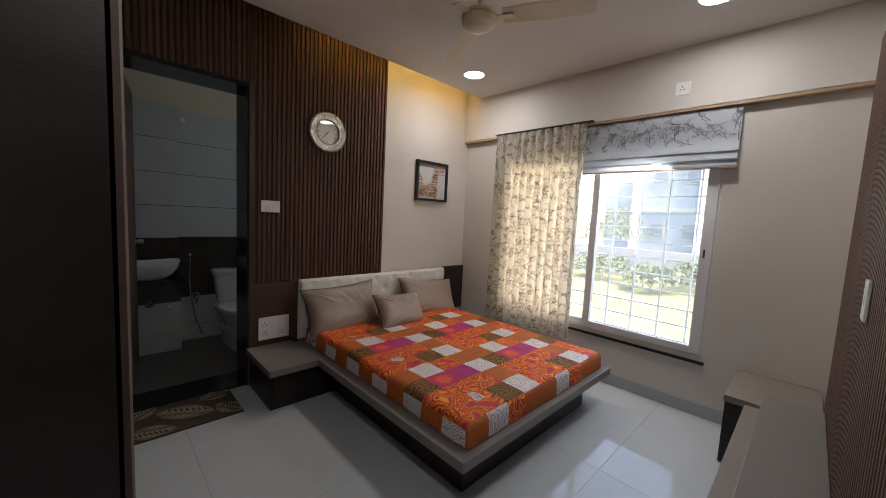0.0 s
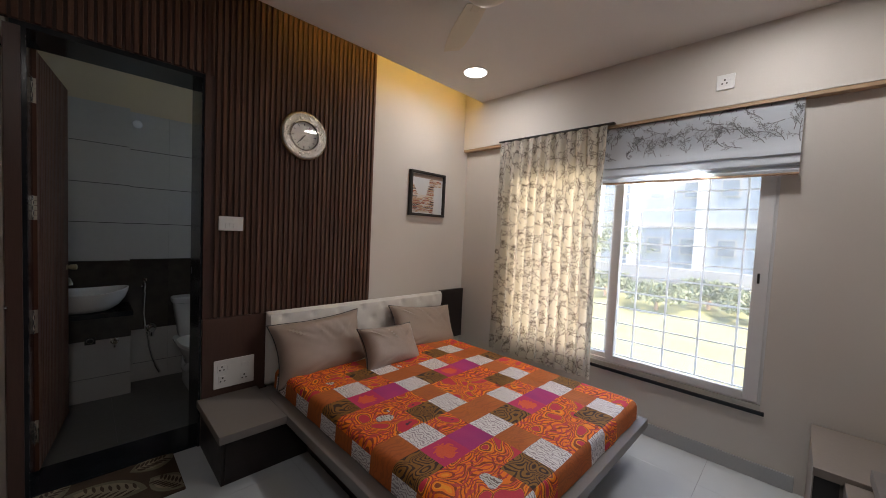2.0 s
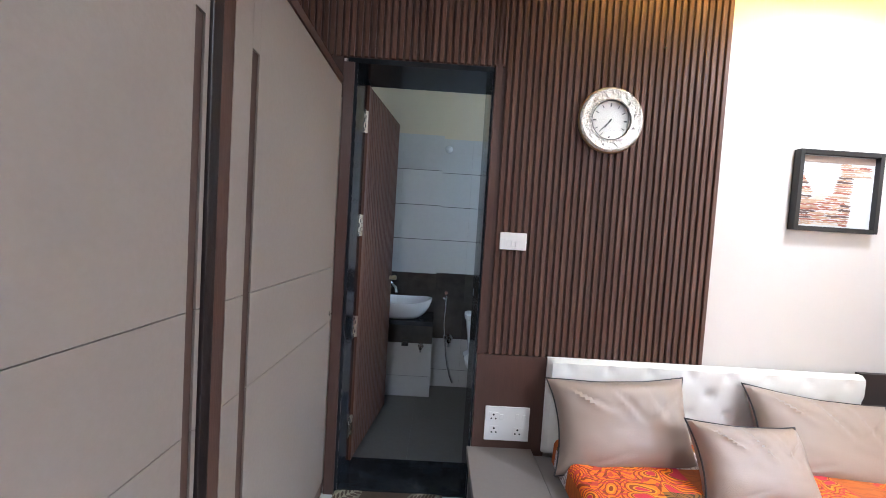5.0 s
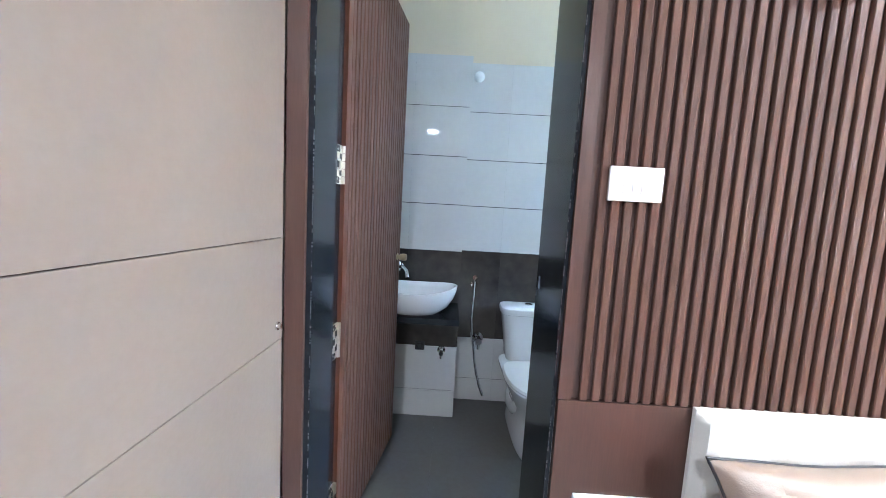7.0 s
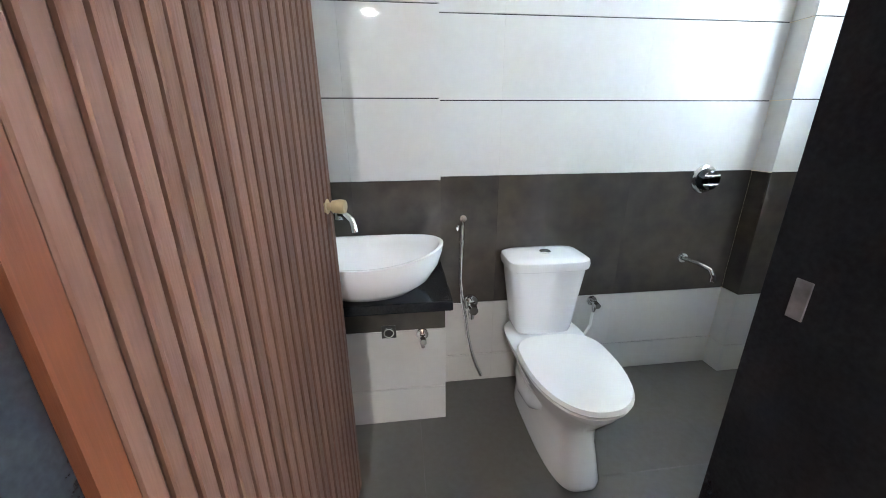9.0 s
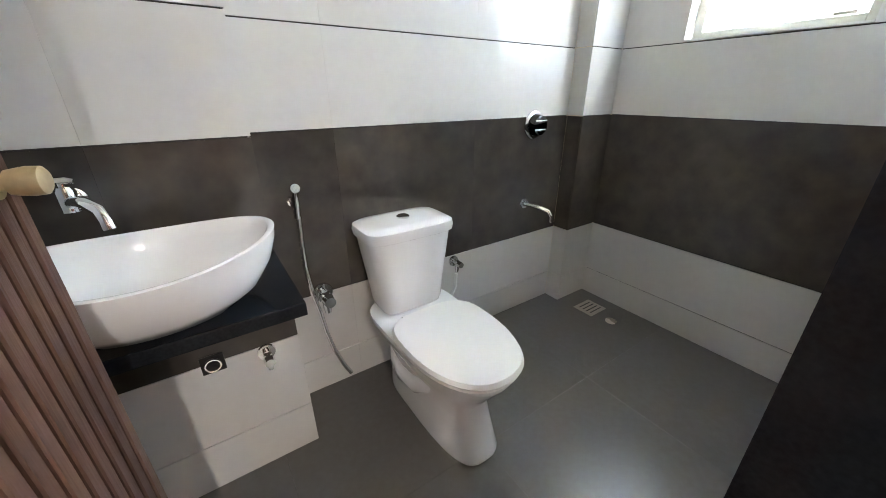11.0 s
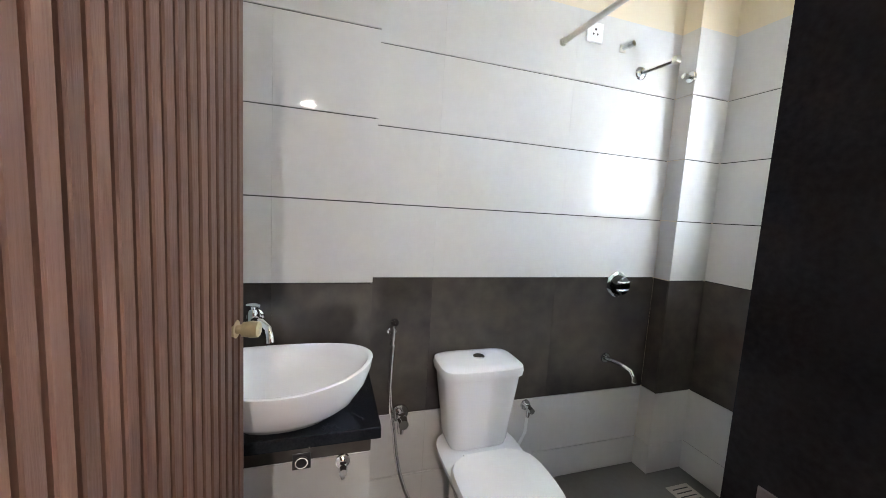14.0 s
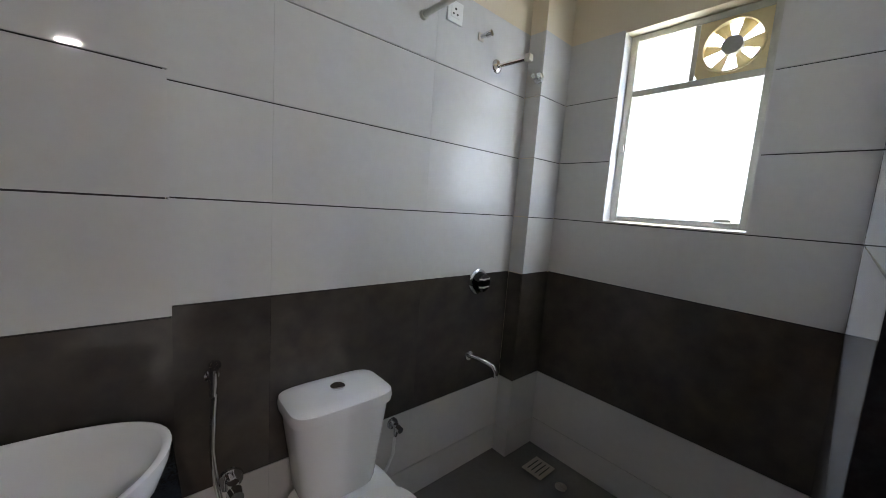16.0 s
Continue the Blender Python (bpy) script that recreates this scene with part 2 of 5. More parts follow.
# added strip: its tan colour stands for brown shade on the beam's underside
solid("trim", box(3.578, EX - 0.003, SY + 0.004, NY - 0.006, 2.168, 2.188), mat("tan shade of beam underside", (0.42, 0.28, 0.17), 0.5), "added tan strip painting the shade under the window beam", "trim", "structure")
wall("wall_south", [(-1.3, EX, SY - 0.2, SY, -0.15, TOP)], WALL)
wall("wall_west", [(-0.12, 0.0, 0.72, NY, -0.15, TOP), (-1.3, 0.0, 0.62, 0.72, -0.15, TOP), (-1.42, -1.3, SY - 0.2, 0.72, -0.15, TOP)], WALL)
solid("ceiling", box(-1.3, EX - 0.064, SY + 0.002, 2.55, CZ, CZ + 0.03), CEIL, "white hung ceiling with a light slot along the wall", "ceiling", "structure")
solid("ceiling_slab", box(-1.3, EX, SY, BACK, TOP, TOP + 0.1), CEIL, "white slab above the hung ceiling", "ceiling", "structure")
solid("ceiling_edge", box(-0.12, EX - 0.064, 2.55, 2.565, CZ, CZ + 0.07), CEIL, "upstand along the edge of the hung ceiling", "trim", "structure")
solid("floor", box(-1.3, EX, SY, NY, -0.12, -0.012), MARBLE, "pale polished floor tiles", "floor", "structure")
solid("baseboard", box(EX - 0.012, EX - 0.001, 0.235, NY - 0.01, 0.0, 0.09, 0.002), SKIRT, "grey tile skirting along the wall", "skirting", "structure")

# ---- door between bedroom and bathroom ----
door_frame = thing("door_frame", (0.97, 2.9, 0), "black granite door frame with chipped edges", "door frame", kind="structure")
JX0, JX1 = 0.674, 1.332
HEAD = 2.166
part("jamb", box(DX0 + 0.045, JX0, 2.768, 3.055, 0.0, HEAD), GRANITE, door_frame)
part("jamb", box(JX1, DX1 - 0.002, 2.768, 3.032, 0.0, HEAD), GRANITE, door_frame)
part("lintel", box(DX0 + 0.012, DX1 - 0.002, 2.764, 3.045, HEAD, DZ - 0.002), GRANITE, door_frame)
part("threshold", box(DX0 + 0.045, DX1 - 0.002, 2.7815, 3.045, -0.03, 0.016, 0.004), GRANITE, door_frame)
for x in (JX0 - 0.0035, JX1 + 0.0005):
    bm = bmesh.new()
    rnd = random.Random(int(x * 1000))
    z = 0.02
    while z < HEAD - 0.02:
        h = rnd.uniform(0.002, 0.006)
        w = rnd.uniform(0.0008, 0.0030)
        bm_box(bm, x + 0.0015 - w / 2, x + 0.0015 + w / 2, 2.7655, 2.7655 + rnd.uniform(0.0026, 0.0042), z, min(z + h, HEAD))
        z += h + rnd.uniform(0.0005, 0.006) * rnd.choice((0.2, 0.5, 1, 6))
    part("chipped_edge", bm, CHIP, door_frame, "chipped pale edge of the stone")
part("side_strip", box(DX0 - 0.006, DX0 + 0.045, 2.755, NY - 0.001, 0.0, HEAD), BROWN, door_frame, "dark walnut strip beside the stone")
part("strike_plate", box(JX1 - 0.0015, JX1 + 0.001, 2.988, 3.003, 1.020, 1.060, 0.0005), mat("scratched zinc plate", (0.22, 0.24, 0.27), 0.5, metal=0.5, vary=0.4, scale=30), door_frame, "scratched grey strike plate")

HX, HY, LEAFW = 0.677, 2.993, 0.70
leaf_m = Matrix.Translation((HX, HY, 0)) @ Matrix.Rotation(radians(-7.6), 4, "Z")   # local y runs along the leaf, x faces the opening
bath_door = thing("door_1", (0, 0, 0), "open walnut bathroom door with vertical fluted slats", "door", kind="structure")
bath_door.matrix_basis = leaf_m


def leaf_part(name, bm, material, label="", smooth=False):
    ob = new(name, mesh_of(name, bm, material, smooth))
    ob.parent = bath_door
    return tagged(ob, label)


leaf_part("door_panel", box(-0.034, 0.0, 0.0, LEAFW, 0.03, 2.15), BROWN)
leaf_part("edge_band", box(-0.034, 0.012, -0.004, 0.0, 0.03, 2.15), REDWOOD, "reddish wood edge")
leaf_part("edge_band", box(0.0, 0.012, 0.0, 0.026, 0.03, 2.15), REDWOOD, "reddish wood edge")
slat_mesh = mesh_of("door_slat", bm_box(bmesh.new(), 0.0, 0.011, -0.0123, 0.0123, 0.03, 2.15, 0.0025, 1), WALNUT)
for i in range(21):
    ob = new("slat", slat_mesh)
    ob.parent = bath_door
    ob.location = (0.0005, 0.042 + i * 0.0318, 0)
leaf_part("door_handle", tube([(0.008, 0.65, 1.015), (0.012, 0.65, 1.015), (0.0121, 0.65, 1.015), (0.022, 0.65, 1.015), (0.024, 0.65, 1.015), (0.042, 0.65, 1.015), (0.055, 0.65, 1.015), (0.058, 0.65, 1.015)], [0.020, 0.019, 0.010, 0.010, 0.015, 0.018, 0.017, 0.013], 20), mat("dull taped brass", (0.46, 0.37, 0.22), 0.45, metal=0.35, vary=0.2, scale=40), "round dull brass door knob", True)
for z in (0.24, 0.81, 1.38, 1.95):
    bm = bmesh.new()
    bm_box(bm, 0.0005, 0.0025, -0.05, -0.008, z - 0.06, z + 0.06)
    for k in range(5):
        bmesh.ops.create_cone(bm, cap_ends=True, segments=10, radius1=0.0065, radius2=0.0065, depth=0.022,
                              matrix=Matrix.Translation((0.006, -0.006, z - 0.048 + k * 0.024)))
    h = leaf_part("hinge", bm, STEEL, "bright steel butt hinge")
    bm = bmesh.new()
    for k in range(4):
        for j in (-0.04, -0.022):
            bmesh.ops.create_cone(bm, cap_ends=True, segments=8, radius1=0.0045, radius2=0.0035, depth=0.003,
                                  matrix=Matrix.Translation((0.003, j, z - 0.045 + k * 0.03)) @ Matrix.Rotation(radians(90), 4, "Y"))
    # black squares on the plate paint the shade between the knuckles
    gm = bmesh.new()
    for k in range(5):
        y = -0.016 if k % 2 else -0.036
        bm_box(gm, 0.0026, 0.0034, y - 0.009, y + 0.009, z - 0.058 + k * 0.024, z - 0.038 + k * 0.024)
    gaps = new("knuckle_gaps", mesh_of("knuckle_gaps", gm, BLACK))
    gaps.parent = h
    tagged(gaps, "black squares for the shade between the knuckles")
    sc = new("screws", mesh_of("screws", bm, CHROME))
    sc.parent = h

# ---- slatted panel on the north wall ----
north_panel = thing("slatted_wall_panel", (1.9, NY, 0), "dark walnut slatted panel behind the bed and door", "wall panel")
part("backing", box(0.01, 0.60, NY - 0.008, NY - 0.001, 2.0, TOP), GROOVE, north_panel)
part("backing", box(0.60, DX1, NY - 0.008, NY - 0.001, DZ, TOP), GROOVE, north_panel)
part("backing", box(DX1, 2.495, NY - 0.008, NY - 0.001, 0.77, TOP), GROOVE, north_panel)
part("lower_panel", box(DX1 + 0.002, 1.715, NY - 0.022, NY - 0.001, 0.0, 0.768, 0.001), BROWN, north_panel, "plain walnut laminate below the slats")
part("end_strip", box(DX1, DX1 + 0.034, NY - 0.021, NY - 0.009, 0.77, TOP), BROWN, north_panel)
PITCH, SW = 0.0335, 0.0215
north_slats_low = mesh_of("slat", box(-SW / 2, SW / 2, -0.021, -0.0085, 0.77, TOP, 0.0022, 1), WALNUT)
north_slats_top = mesh_of("slat_short", box(-SW / 2, SW / 2, -0.021, -0.0085, DZ + 0.004, TOP, 0.0022, 1), WALNUT)
x = 2.495 - SW / 2
while x > 0.02:
    if x > DX1 + 0.045:
        piece("slat", north_slats_low, north_panel, (x, NY, 0))
    else:
        piece("slat", north_slats_top, north_panel, (x, NY, 0))
    x -= PITCH

# ---- slatted panel on the south wall ----
south_panel = thing("slatted_wall_panel", (2.0, SY, 0), "dark walnut slatted panel behind the low cabinet", "wall panel")
part("backing", box(0.3, 3.27, SY + 0.001, SY + 0.012, 0.10, 2.29), GROOVE, south_panel)
south_slat = mesh_of("slat", box(-SW / 2, SW / 2, 0.0125, 0.03, 0.10, 2.29, 0.0022, 1), WALNUT)
x = 3.27 - SW / 2
while x > 0.32:
    piece("slat", south_slat, south_panel, (x, SY, 0))
    x -= PITCH


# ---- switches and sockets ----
# slightly darker squares paint the shadow gap round rockers and socket faces
SHADE = mat("grey gap shade round the switch", (0.73, 0.73, 0.72), 0.5, vary=0.05, bump=0.0)

def wall_plate(at, w, h, turn, label, switches=(), sockets=(), name="switch_plate", category="switch"):
    """A plate in its own x-z plane, facing -y, then turned about z."""
    ob = thing(name, (0, 0, 0), label, category)
    ob.matrix_basis = Matrix.Translation(at) @ Matrix.Rotation(radians(turn), 4, "Z")

    def sub(nm, bm, material, lab=""):
        o = new(nm, mesh_of(nm, bm, material))
        o.parent = ob
        return tagged(o, lab)
    sub("plate", box(-w / 2, w / 2, -0.009, 0.0, -h / 2, h / 2, 0.003), PLASTIC)
    for sx, sz in switches:
        sub("module", box(sx - 0.0105, sx + 0.0105, -0.0096, -0.0085, sz - 0.0145, sz + 0.0145), SHADE, "grey gap shade round the switch")
        sub("rocker", box(sx - 0.009, sx + 0.009, -0.0108, -0.0085, sz - 0.013, sz + 0.013, 0.0008), PLASTIC)
    for sx, sz in sockets:
        sub("module", box(sx - 0.0235, sx + 0.0235, -0.0096, -0.0085, sz - 0.0235, sz + 0.0235), SHADE, "grey gap shade round the socket")
        sub("socket_face", box(sx - 0.0225, sx + 0.0225, -0.0105, -0.0086, sz - 0.0225, sz + 0.0225, 0.001), PLASTIC)
        # no holes are cut: black discs paint the shade inside them
        bm = bmesh.new()
        for dx, dz, r in ((0, 0.011, 0.0052), (-0.011, -0.009, 0.0045), (0.011, -0.009, 0.0045)):
            bmesh.ops.create_cone(bm, cap_ends=True, segments=10, radius1=r, radius2=r, depth=0.002,
                                  matrix=Matrix.Translation((sx + dx, -0.0103, sz + dz)) @ Matrix.Rotation(radians(90), 4, "X"))
        sub("socket_holes", bm, BLACK, "black discs for the shade in the socket holes")
    return ob


wall_plate((1.487, NY - 0.0215, 1.345), 0.134, 0.086, 0, "white three-way light switch on walnut slats", [(-0.022, -0.012), (0, -0.012), (0.022, -0.012)])
wall_plate((1.519, NY - 0.0225, 0.42), 0.226, 0.174, 0, "large white socket board above the bedside ledge",
           [(-0.03, 0.035), (0.05, 0.038), (0.085, 0.035)], [(-0.07, 0.035), (-0.065, -0.035), (0.055, -0.04)], "socket_board", "socket")
wall_plate((3.574, 0.68, 2.33), 0.088, 0.088, -90, "white socket on the beam above the window", [(0.028, 0.02)], [(-0.004, 0)], "wall_socket", "socket")
wall_plate((2.165, SY + 0.031, 1.16), 0.08, 0.12, 180, "white switch plate on the slatted panel", [(0, 0)])

# ---- clock ----
clock = thing("wall_clock", (1.92, NY - 0.022, 1.965), "round silver wall clock with embossed rim", "clock")
cm = Matrix.Translation((1.92, NY - 0.0225, 1.965)) @ Matrix.Rotation(radians(90), 4, "X")   # local z comes out of the wall


def on_clock(bm):
    bmesh.ops.transform(bm, matrix=cm, verts=bm.verts)
    return bm


bm = loft(bmesh.new(), [ring(0, 0, z, r, r, 56) for r, z in ((0.150, 0.0), (0.158, 0.012), (0.155, 0.024), (0.145, 0.030), (0.112, 0.022), (0.100, 0.026), (0.094, 0.020), (0.094, 0.006))])
part("rim", on_clock(bm), SILVER, clock, "embossed silver rim", True)
for i in range(24):
    a = math.pi * 2 * i / 24
    r = 0.128 + 0.006 * (-1) ** i
    bm = bmesh.new()
    bmesh.ops.create_icosphere(bm, subdivisions=1, radius=0.013, matrix=Matrix.Translation((r * math.cos(a), r * math.sin(a), 0.024)) @ Matrix.Rotation(a + 0.5, 4, "Z") @ Matrix.Diagonal((1.0, 0.55, 0.5, 1)))
    part("ornament", on_clock(bm), SILVER, clock, "", True)
part("outer_ring", on_clock(loft(bmesh.new(), [ring(0, 0, z, r, r, 56) for r, z in ((0.1585, 0.010), (0.1615, 0.014), (0.1585, 0.019), (0.1560, 0.0235))], False, False)), BRASS, clock, "thin gold outer ring", True)
part("dial_ring", on_clock(loft(bmesh.new(), [ring(0, 0, z, r, r, 48) for r, z in ((0.097, 0.0245), (0.0945, 0.0255), (0.0925, 0.022))], False, False)), BLACK, clock, "dark ring round the dial", True)
part("dial", on_clock(loft(bmesh.new(), [ring(0, 0, z, 0.095, 0.095, 40) for z in (0.004, 0.0085)])), PAPER, clock, "pale dial")
for i in range(12):
    w = 0.0035 if i % 3 == 0 else 0.002
    q = bm_box(bmesh.new(), -w, w, 0.068, 0.084, 0.0087, 0.0095)
    bmesh.ops.transform(q, matrix=Matrix.Rotation(math.pi * 2 * i / 12, 4, "Z"), verts=q.verts)
    part("hour_mark", on_clock(q), BLACK, clock)
for ang, ln, w in ((-216, 0.045, 0.0035), (-222, 0.075, 0.0025)):
    q = bm_box(bmesh.new(), -w, w, -0.01, ln, 0.011, 0.0125)
    bmesh.ops.transform(q, matrix=Matrix.Rotation(radians(ang), 4, "Z"), verts=q.verts)
    part("clock_hand", on_clock(q), BLACK, clock)
part("cover_glass", on_clock(loft(bmesh.new(), [ring(0, 0, z, r, r, 40) for r, z in ((0.095, 0.016), (0.094, 0.0185))])), GLASS, clock).visible_shadow = False

# ---- picture ----
PX0, PX1, PZ0, PZ1 = 2.879, 3.306, 1.492, 1.893
picture = thing("framed_picture", (3.1, NY, PZ0), "black framed print of a rust patterned animal on grey", "picture")
for b in ((PX0, PX0 + 0.022, PZ0, PZ1), (PX1 - 0.022, PX1, PZ0, PZ1), (PX0 + 0.022, PX1 - 0.022, PZ0, PZ0 + 0.022), (PX0 + 0.022, PX1 - 0.022, PZ1 - 0.022, PZ1)):
    part("frame_bar", box(b[0], b[1], NY - 0.038, NY - 0.002, b[2], b[3], 0.002), BLACK, picture)
part("print", box(PX0 + 0.02, PX1 - 0.02, NY - 0.016, NY - 0.008, PZ0 + 0.02, PZ1 - 0.02), MATBOARD, picture, "pale grey print")
rp = random.Random(4)
INKS = [("rust_drawing", RUSTRED, "rust red bands of the drawing"), ("tan_drawing", TAN, "tan bands of the drawing"),
        ("cream_drawing", mat("cream print ink", (0.62, 0.54, 0.46), 0.6, vary=0.15, scale=30), "cream bands of the drawing"),
        ("dark_drawing", mat("dark brown print ink", (0.12, 0.07, 0.06), 0.6, vary=0.3, scale=30), "dark brown bands of the drawing")]
ink = [bmesh.new() for _ in INKS]
pw, ph_ = PX1 - PX0 - 0.05, PZ1 - PZ0 - 0.05


def band(u0, u1, v, h, k):
    """A wavy strip of ink on the print, in shares of its width and height."""
    b, n = ink[k], 6
    y = NY - 0.0172 - 0.0003 * k
    lo, hi = [], []
    for i in range(n + 1):
        u = u0 + (u1 - u0) * i / n
        mid, half = v + 0.006 * rp.uniform(-1, 1), h * (0.25 if i in (0, n) else rp.uniform(0.8, 1.1)) / 2
        lo.append(b.verts.new((PX0 + 0.025 + pw * u, y, PZ0 + 0.025 + ph_ * (mid - half))))
        hi.append(b.verts.new((PX0 + 0.025 + pw * u, y, PZ0 + 0.025 + ph_ * (mid + half))))
    for i in range(n):
        b.faces.new((lo[i], lo[i + 1], hi[i + 1], hi[i]))


for i in range(30):
    v = 0.03 + i * 0.0305
    if v < 0.47:
        runs = [(0.01, 0.72 - 0.12 * abs(v - 0.25))]
    elif v < 0.73:
        runs = [(0.01, 0.05 + 0.55 * (0.73 - v)), (0.46 + 0.22 * (v - 0.47), 0.72)]
    else:
        runs = [(0.54, 0.96 - 0.9 * max(0.0, v - 0.84))]
    for r0, r1 in runs:
        u = r0
        while u < r1 - 0.03:
            e = min(r1, u + rp.uniform(0.14, 0.38))
            band(u, e + 0.012, v, rp.uniform(0.022, 0.034), rp.choice((0, 0, 1, 1, 1, 2, 3)))
            u = e
part("print_band", box(PX0 + 0.024, PX1 - 0.024, NY - 0.0185, NY - 0.0165, PZ1 - 0.058, PZ1 - 0.026), mat("faded brown print", (0.30, 0.22, 0.18), 0.6), picture, "faded brown band along the top")
for b_, (nm, m_, lab) in zip(ink, INKS):
    tagged(part(nm, b_, m_, picture, lab), kind="stuff")

# ---- wardrobe ----
WXF, WYS, WYN, WZT = 0.604, 1.10, 2.752, 2.09
wardrobe = thing("wardrobe", (0.3, 1.85, 0), "taupe sliding-door wardrobe with dark grooves", "wardrobe")
part("body", box(0.003, WXF - 0.03, WYS, WYN, 0.0, WZT - 0.004), WENGE, wardrobe, "dark brown carcass")
part("top_edge", box(WXF - 0.03, WXF + 0.004, WYS, WYN, WZT - 0.035, WZT), BROWN, wardrobe, "dark top edging")
part("plinth", box(WXF - 0.03, WXF - 0.006, WYS, WYN, 0.0, 0.07), BROWN, wardrobe)


def sliding_door(y0, y1, groove, half, zt, xf):
    d = part("sliding_door", box(xf - 0.02, xf - 0.006, y0, y1, 0.07, WZT - 0.036), GROOVE, wardrobe, "taupe sliding door with two joint lines")
    cuts = [0.075, 0.897, 1.163, WZT - 0.04]
    for a, b in zip(cuts, cuts[1:]):
        for p, q in ((y0 + 0.002, groove - half), (groove + half, y1 - 0.002)):
            part("door_panel", box(xf - 0.006, xf, p, q, a + 0.001, min(b - 0.001, WZT), 0.0004, 1), TAUPE, d)
    part("door_panel", box(xf - 0.006, xf, groove - half, groove + half, zt, WZT - 0.042), TAUPE, d)
    return d


sliding_door(WYS + 0.005, 1.759, 1.729, 0.015, 1.785, WXF)
part("door_profile", box(WXF - 0.02, WXF + 0.006, 1.761, 1.797, 0.07, WZT - 0.036, 0.002), WENGE, wardrobe, "dark closing profile")
part("door_profile", box(WXF - 0.02, WXF + 0.002, 1.801, 1.847, 0.07, WZT - 0.036, 0.002), BROWN, wardrobe, "dark closing profile")
sliding_door(1.849, WYN - 0.003, 1.949, 0.019, 1.81, WXF)
part("lock", tube([(WXF - 0.002, 2.72, 0.938), (WXF + 0.004, 2.72, 0.938), (WXF + 0.0045, 2.72, 0.938), (WXF + 0.012, 2.72, 0.938)], [0.011, 0.011, 0.007, 0.006], 14), CHROME, wardrobe, "small chrome lock", True)

# ---- bed ----
bed = thing("bed", (2.43, 1.8, 0), "low dark platform bed with grey taupe edge", "bed")
part("base", box(1.80, 3.11, 1.0, NY - 0.03, 0.0, 0.234, 0.003), WENGE, bed, "dark wenge base")
bm = box(1.655, 3.262, 0.875, NY - 0.07, 0.236, 0.288, 0.004)
part("platform", bm, TAUPE_D, bed, "grey taupe platform edge")
headboard = thing("headboard", (2.6, NY, 0.3), "white tufted leatherette headboard with dark end panel", "headboard")
part("board", box(1.70, 3.306, NY - 0.04, NY - 0.024, 0.29, 0.776, 0.003), PLASTIC, headboard)
part("end_panel", box(3.309, 3.634, NY - 0.036, NY - 0.004, 0.29, 0.782, 0.002), WENGE, headboard, "dark wenge end panel")
cushion_nx, cushion_nz = 96, 30
bm = bmesh.new()
rows = []
for j in range(cushion_nz + 1):
    row = []
    for i in range(cushion_nx + 1):
        u, v = i / cushion_nx, j / cushion_nz
        p, q = u * 8 + (v + 0.08) * 2.5, u * 8 - (v + 0.08) * 2.5
        d1, d2 = abs(p - round(p)), abs(q - round(q))
        dimple, crease = math.exp(-(d1 * d1 + d2 * d2) / 0.03), math.exp(-min(d1, d2) ** 2 / 0.006)
        puff = 0.034 * (1 - 0.50 * dimple - 0.03 * crease + 0.05 * noise.noise((u * 9, v * 4, 2.0)))
        edge = min(u, 1 - u) * 1.59 / 0.02, min(v, 1 - v) * 0.48 / 0.02
        puff *= min(1, min(edge)) ** 0.5
        row.append(bm.verts.new((1.70 + 1.606 * u, NY - 0.041 - puff, 0.29 + 0.486 * v)))
    rows.append(row)
for j in range(cushion_nz):
    for i in range(cushion_nx):
        bm.faces.new((rows[j][i], rows[j][i + 1], rows[j + 1][i + 1], rows[j + 1][i]))
part("tufted_cushion", bm, LEATHER, headboard, "white tufted leatherette", True)
for i in range(7):
    bmb = bmesh.new()
    bmesh.ops.create_uvsphere(bmb, u_segments=12, v_segments=6, radius=0.008, matrix=Matrix.Translation((1.70 + 1.606 * (i + 1) / 8, NY - 0.053, 0.29 + 0.486 * 0.72)) @ Matrix.Diagonal((1, 0.5, 1, 1)))
    part("button", bmb, LEATHER, headboard, "", True)


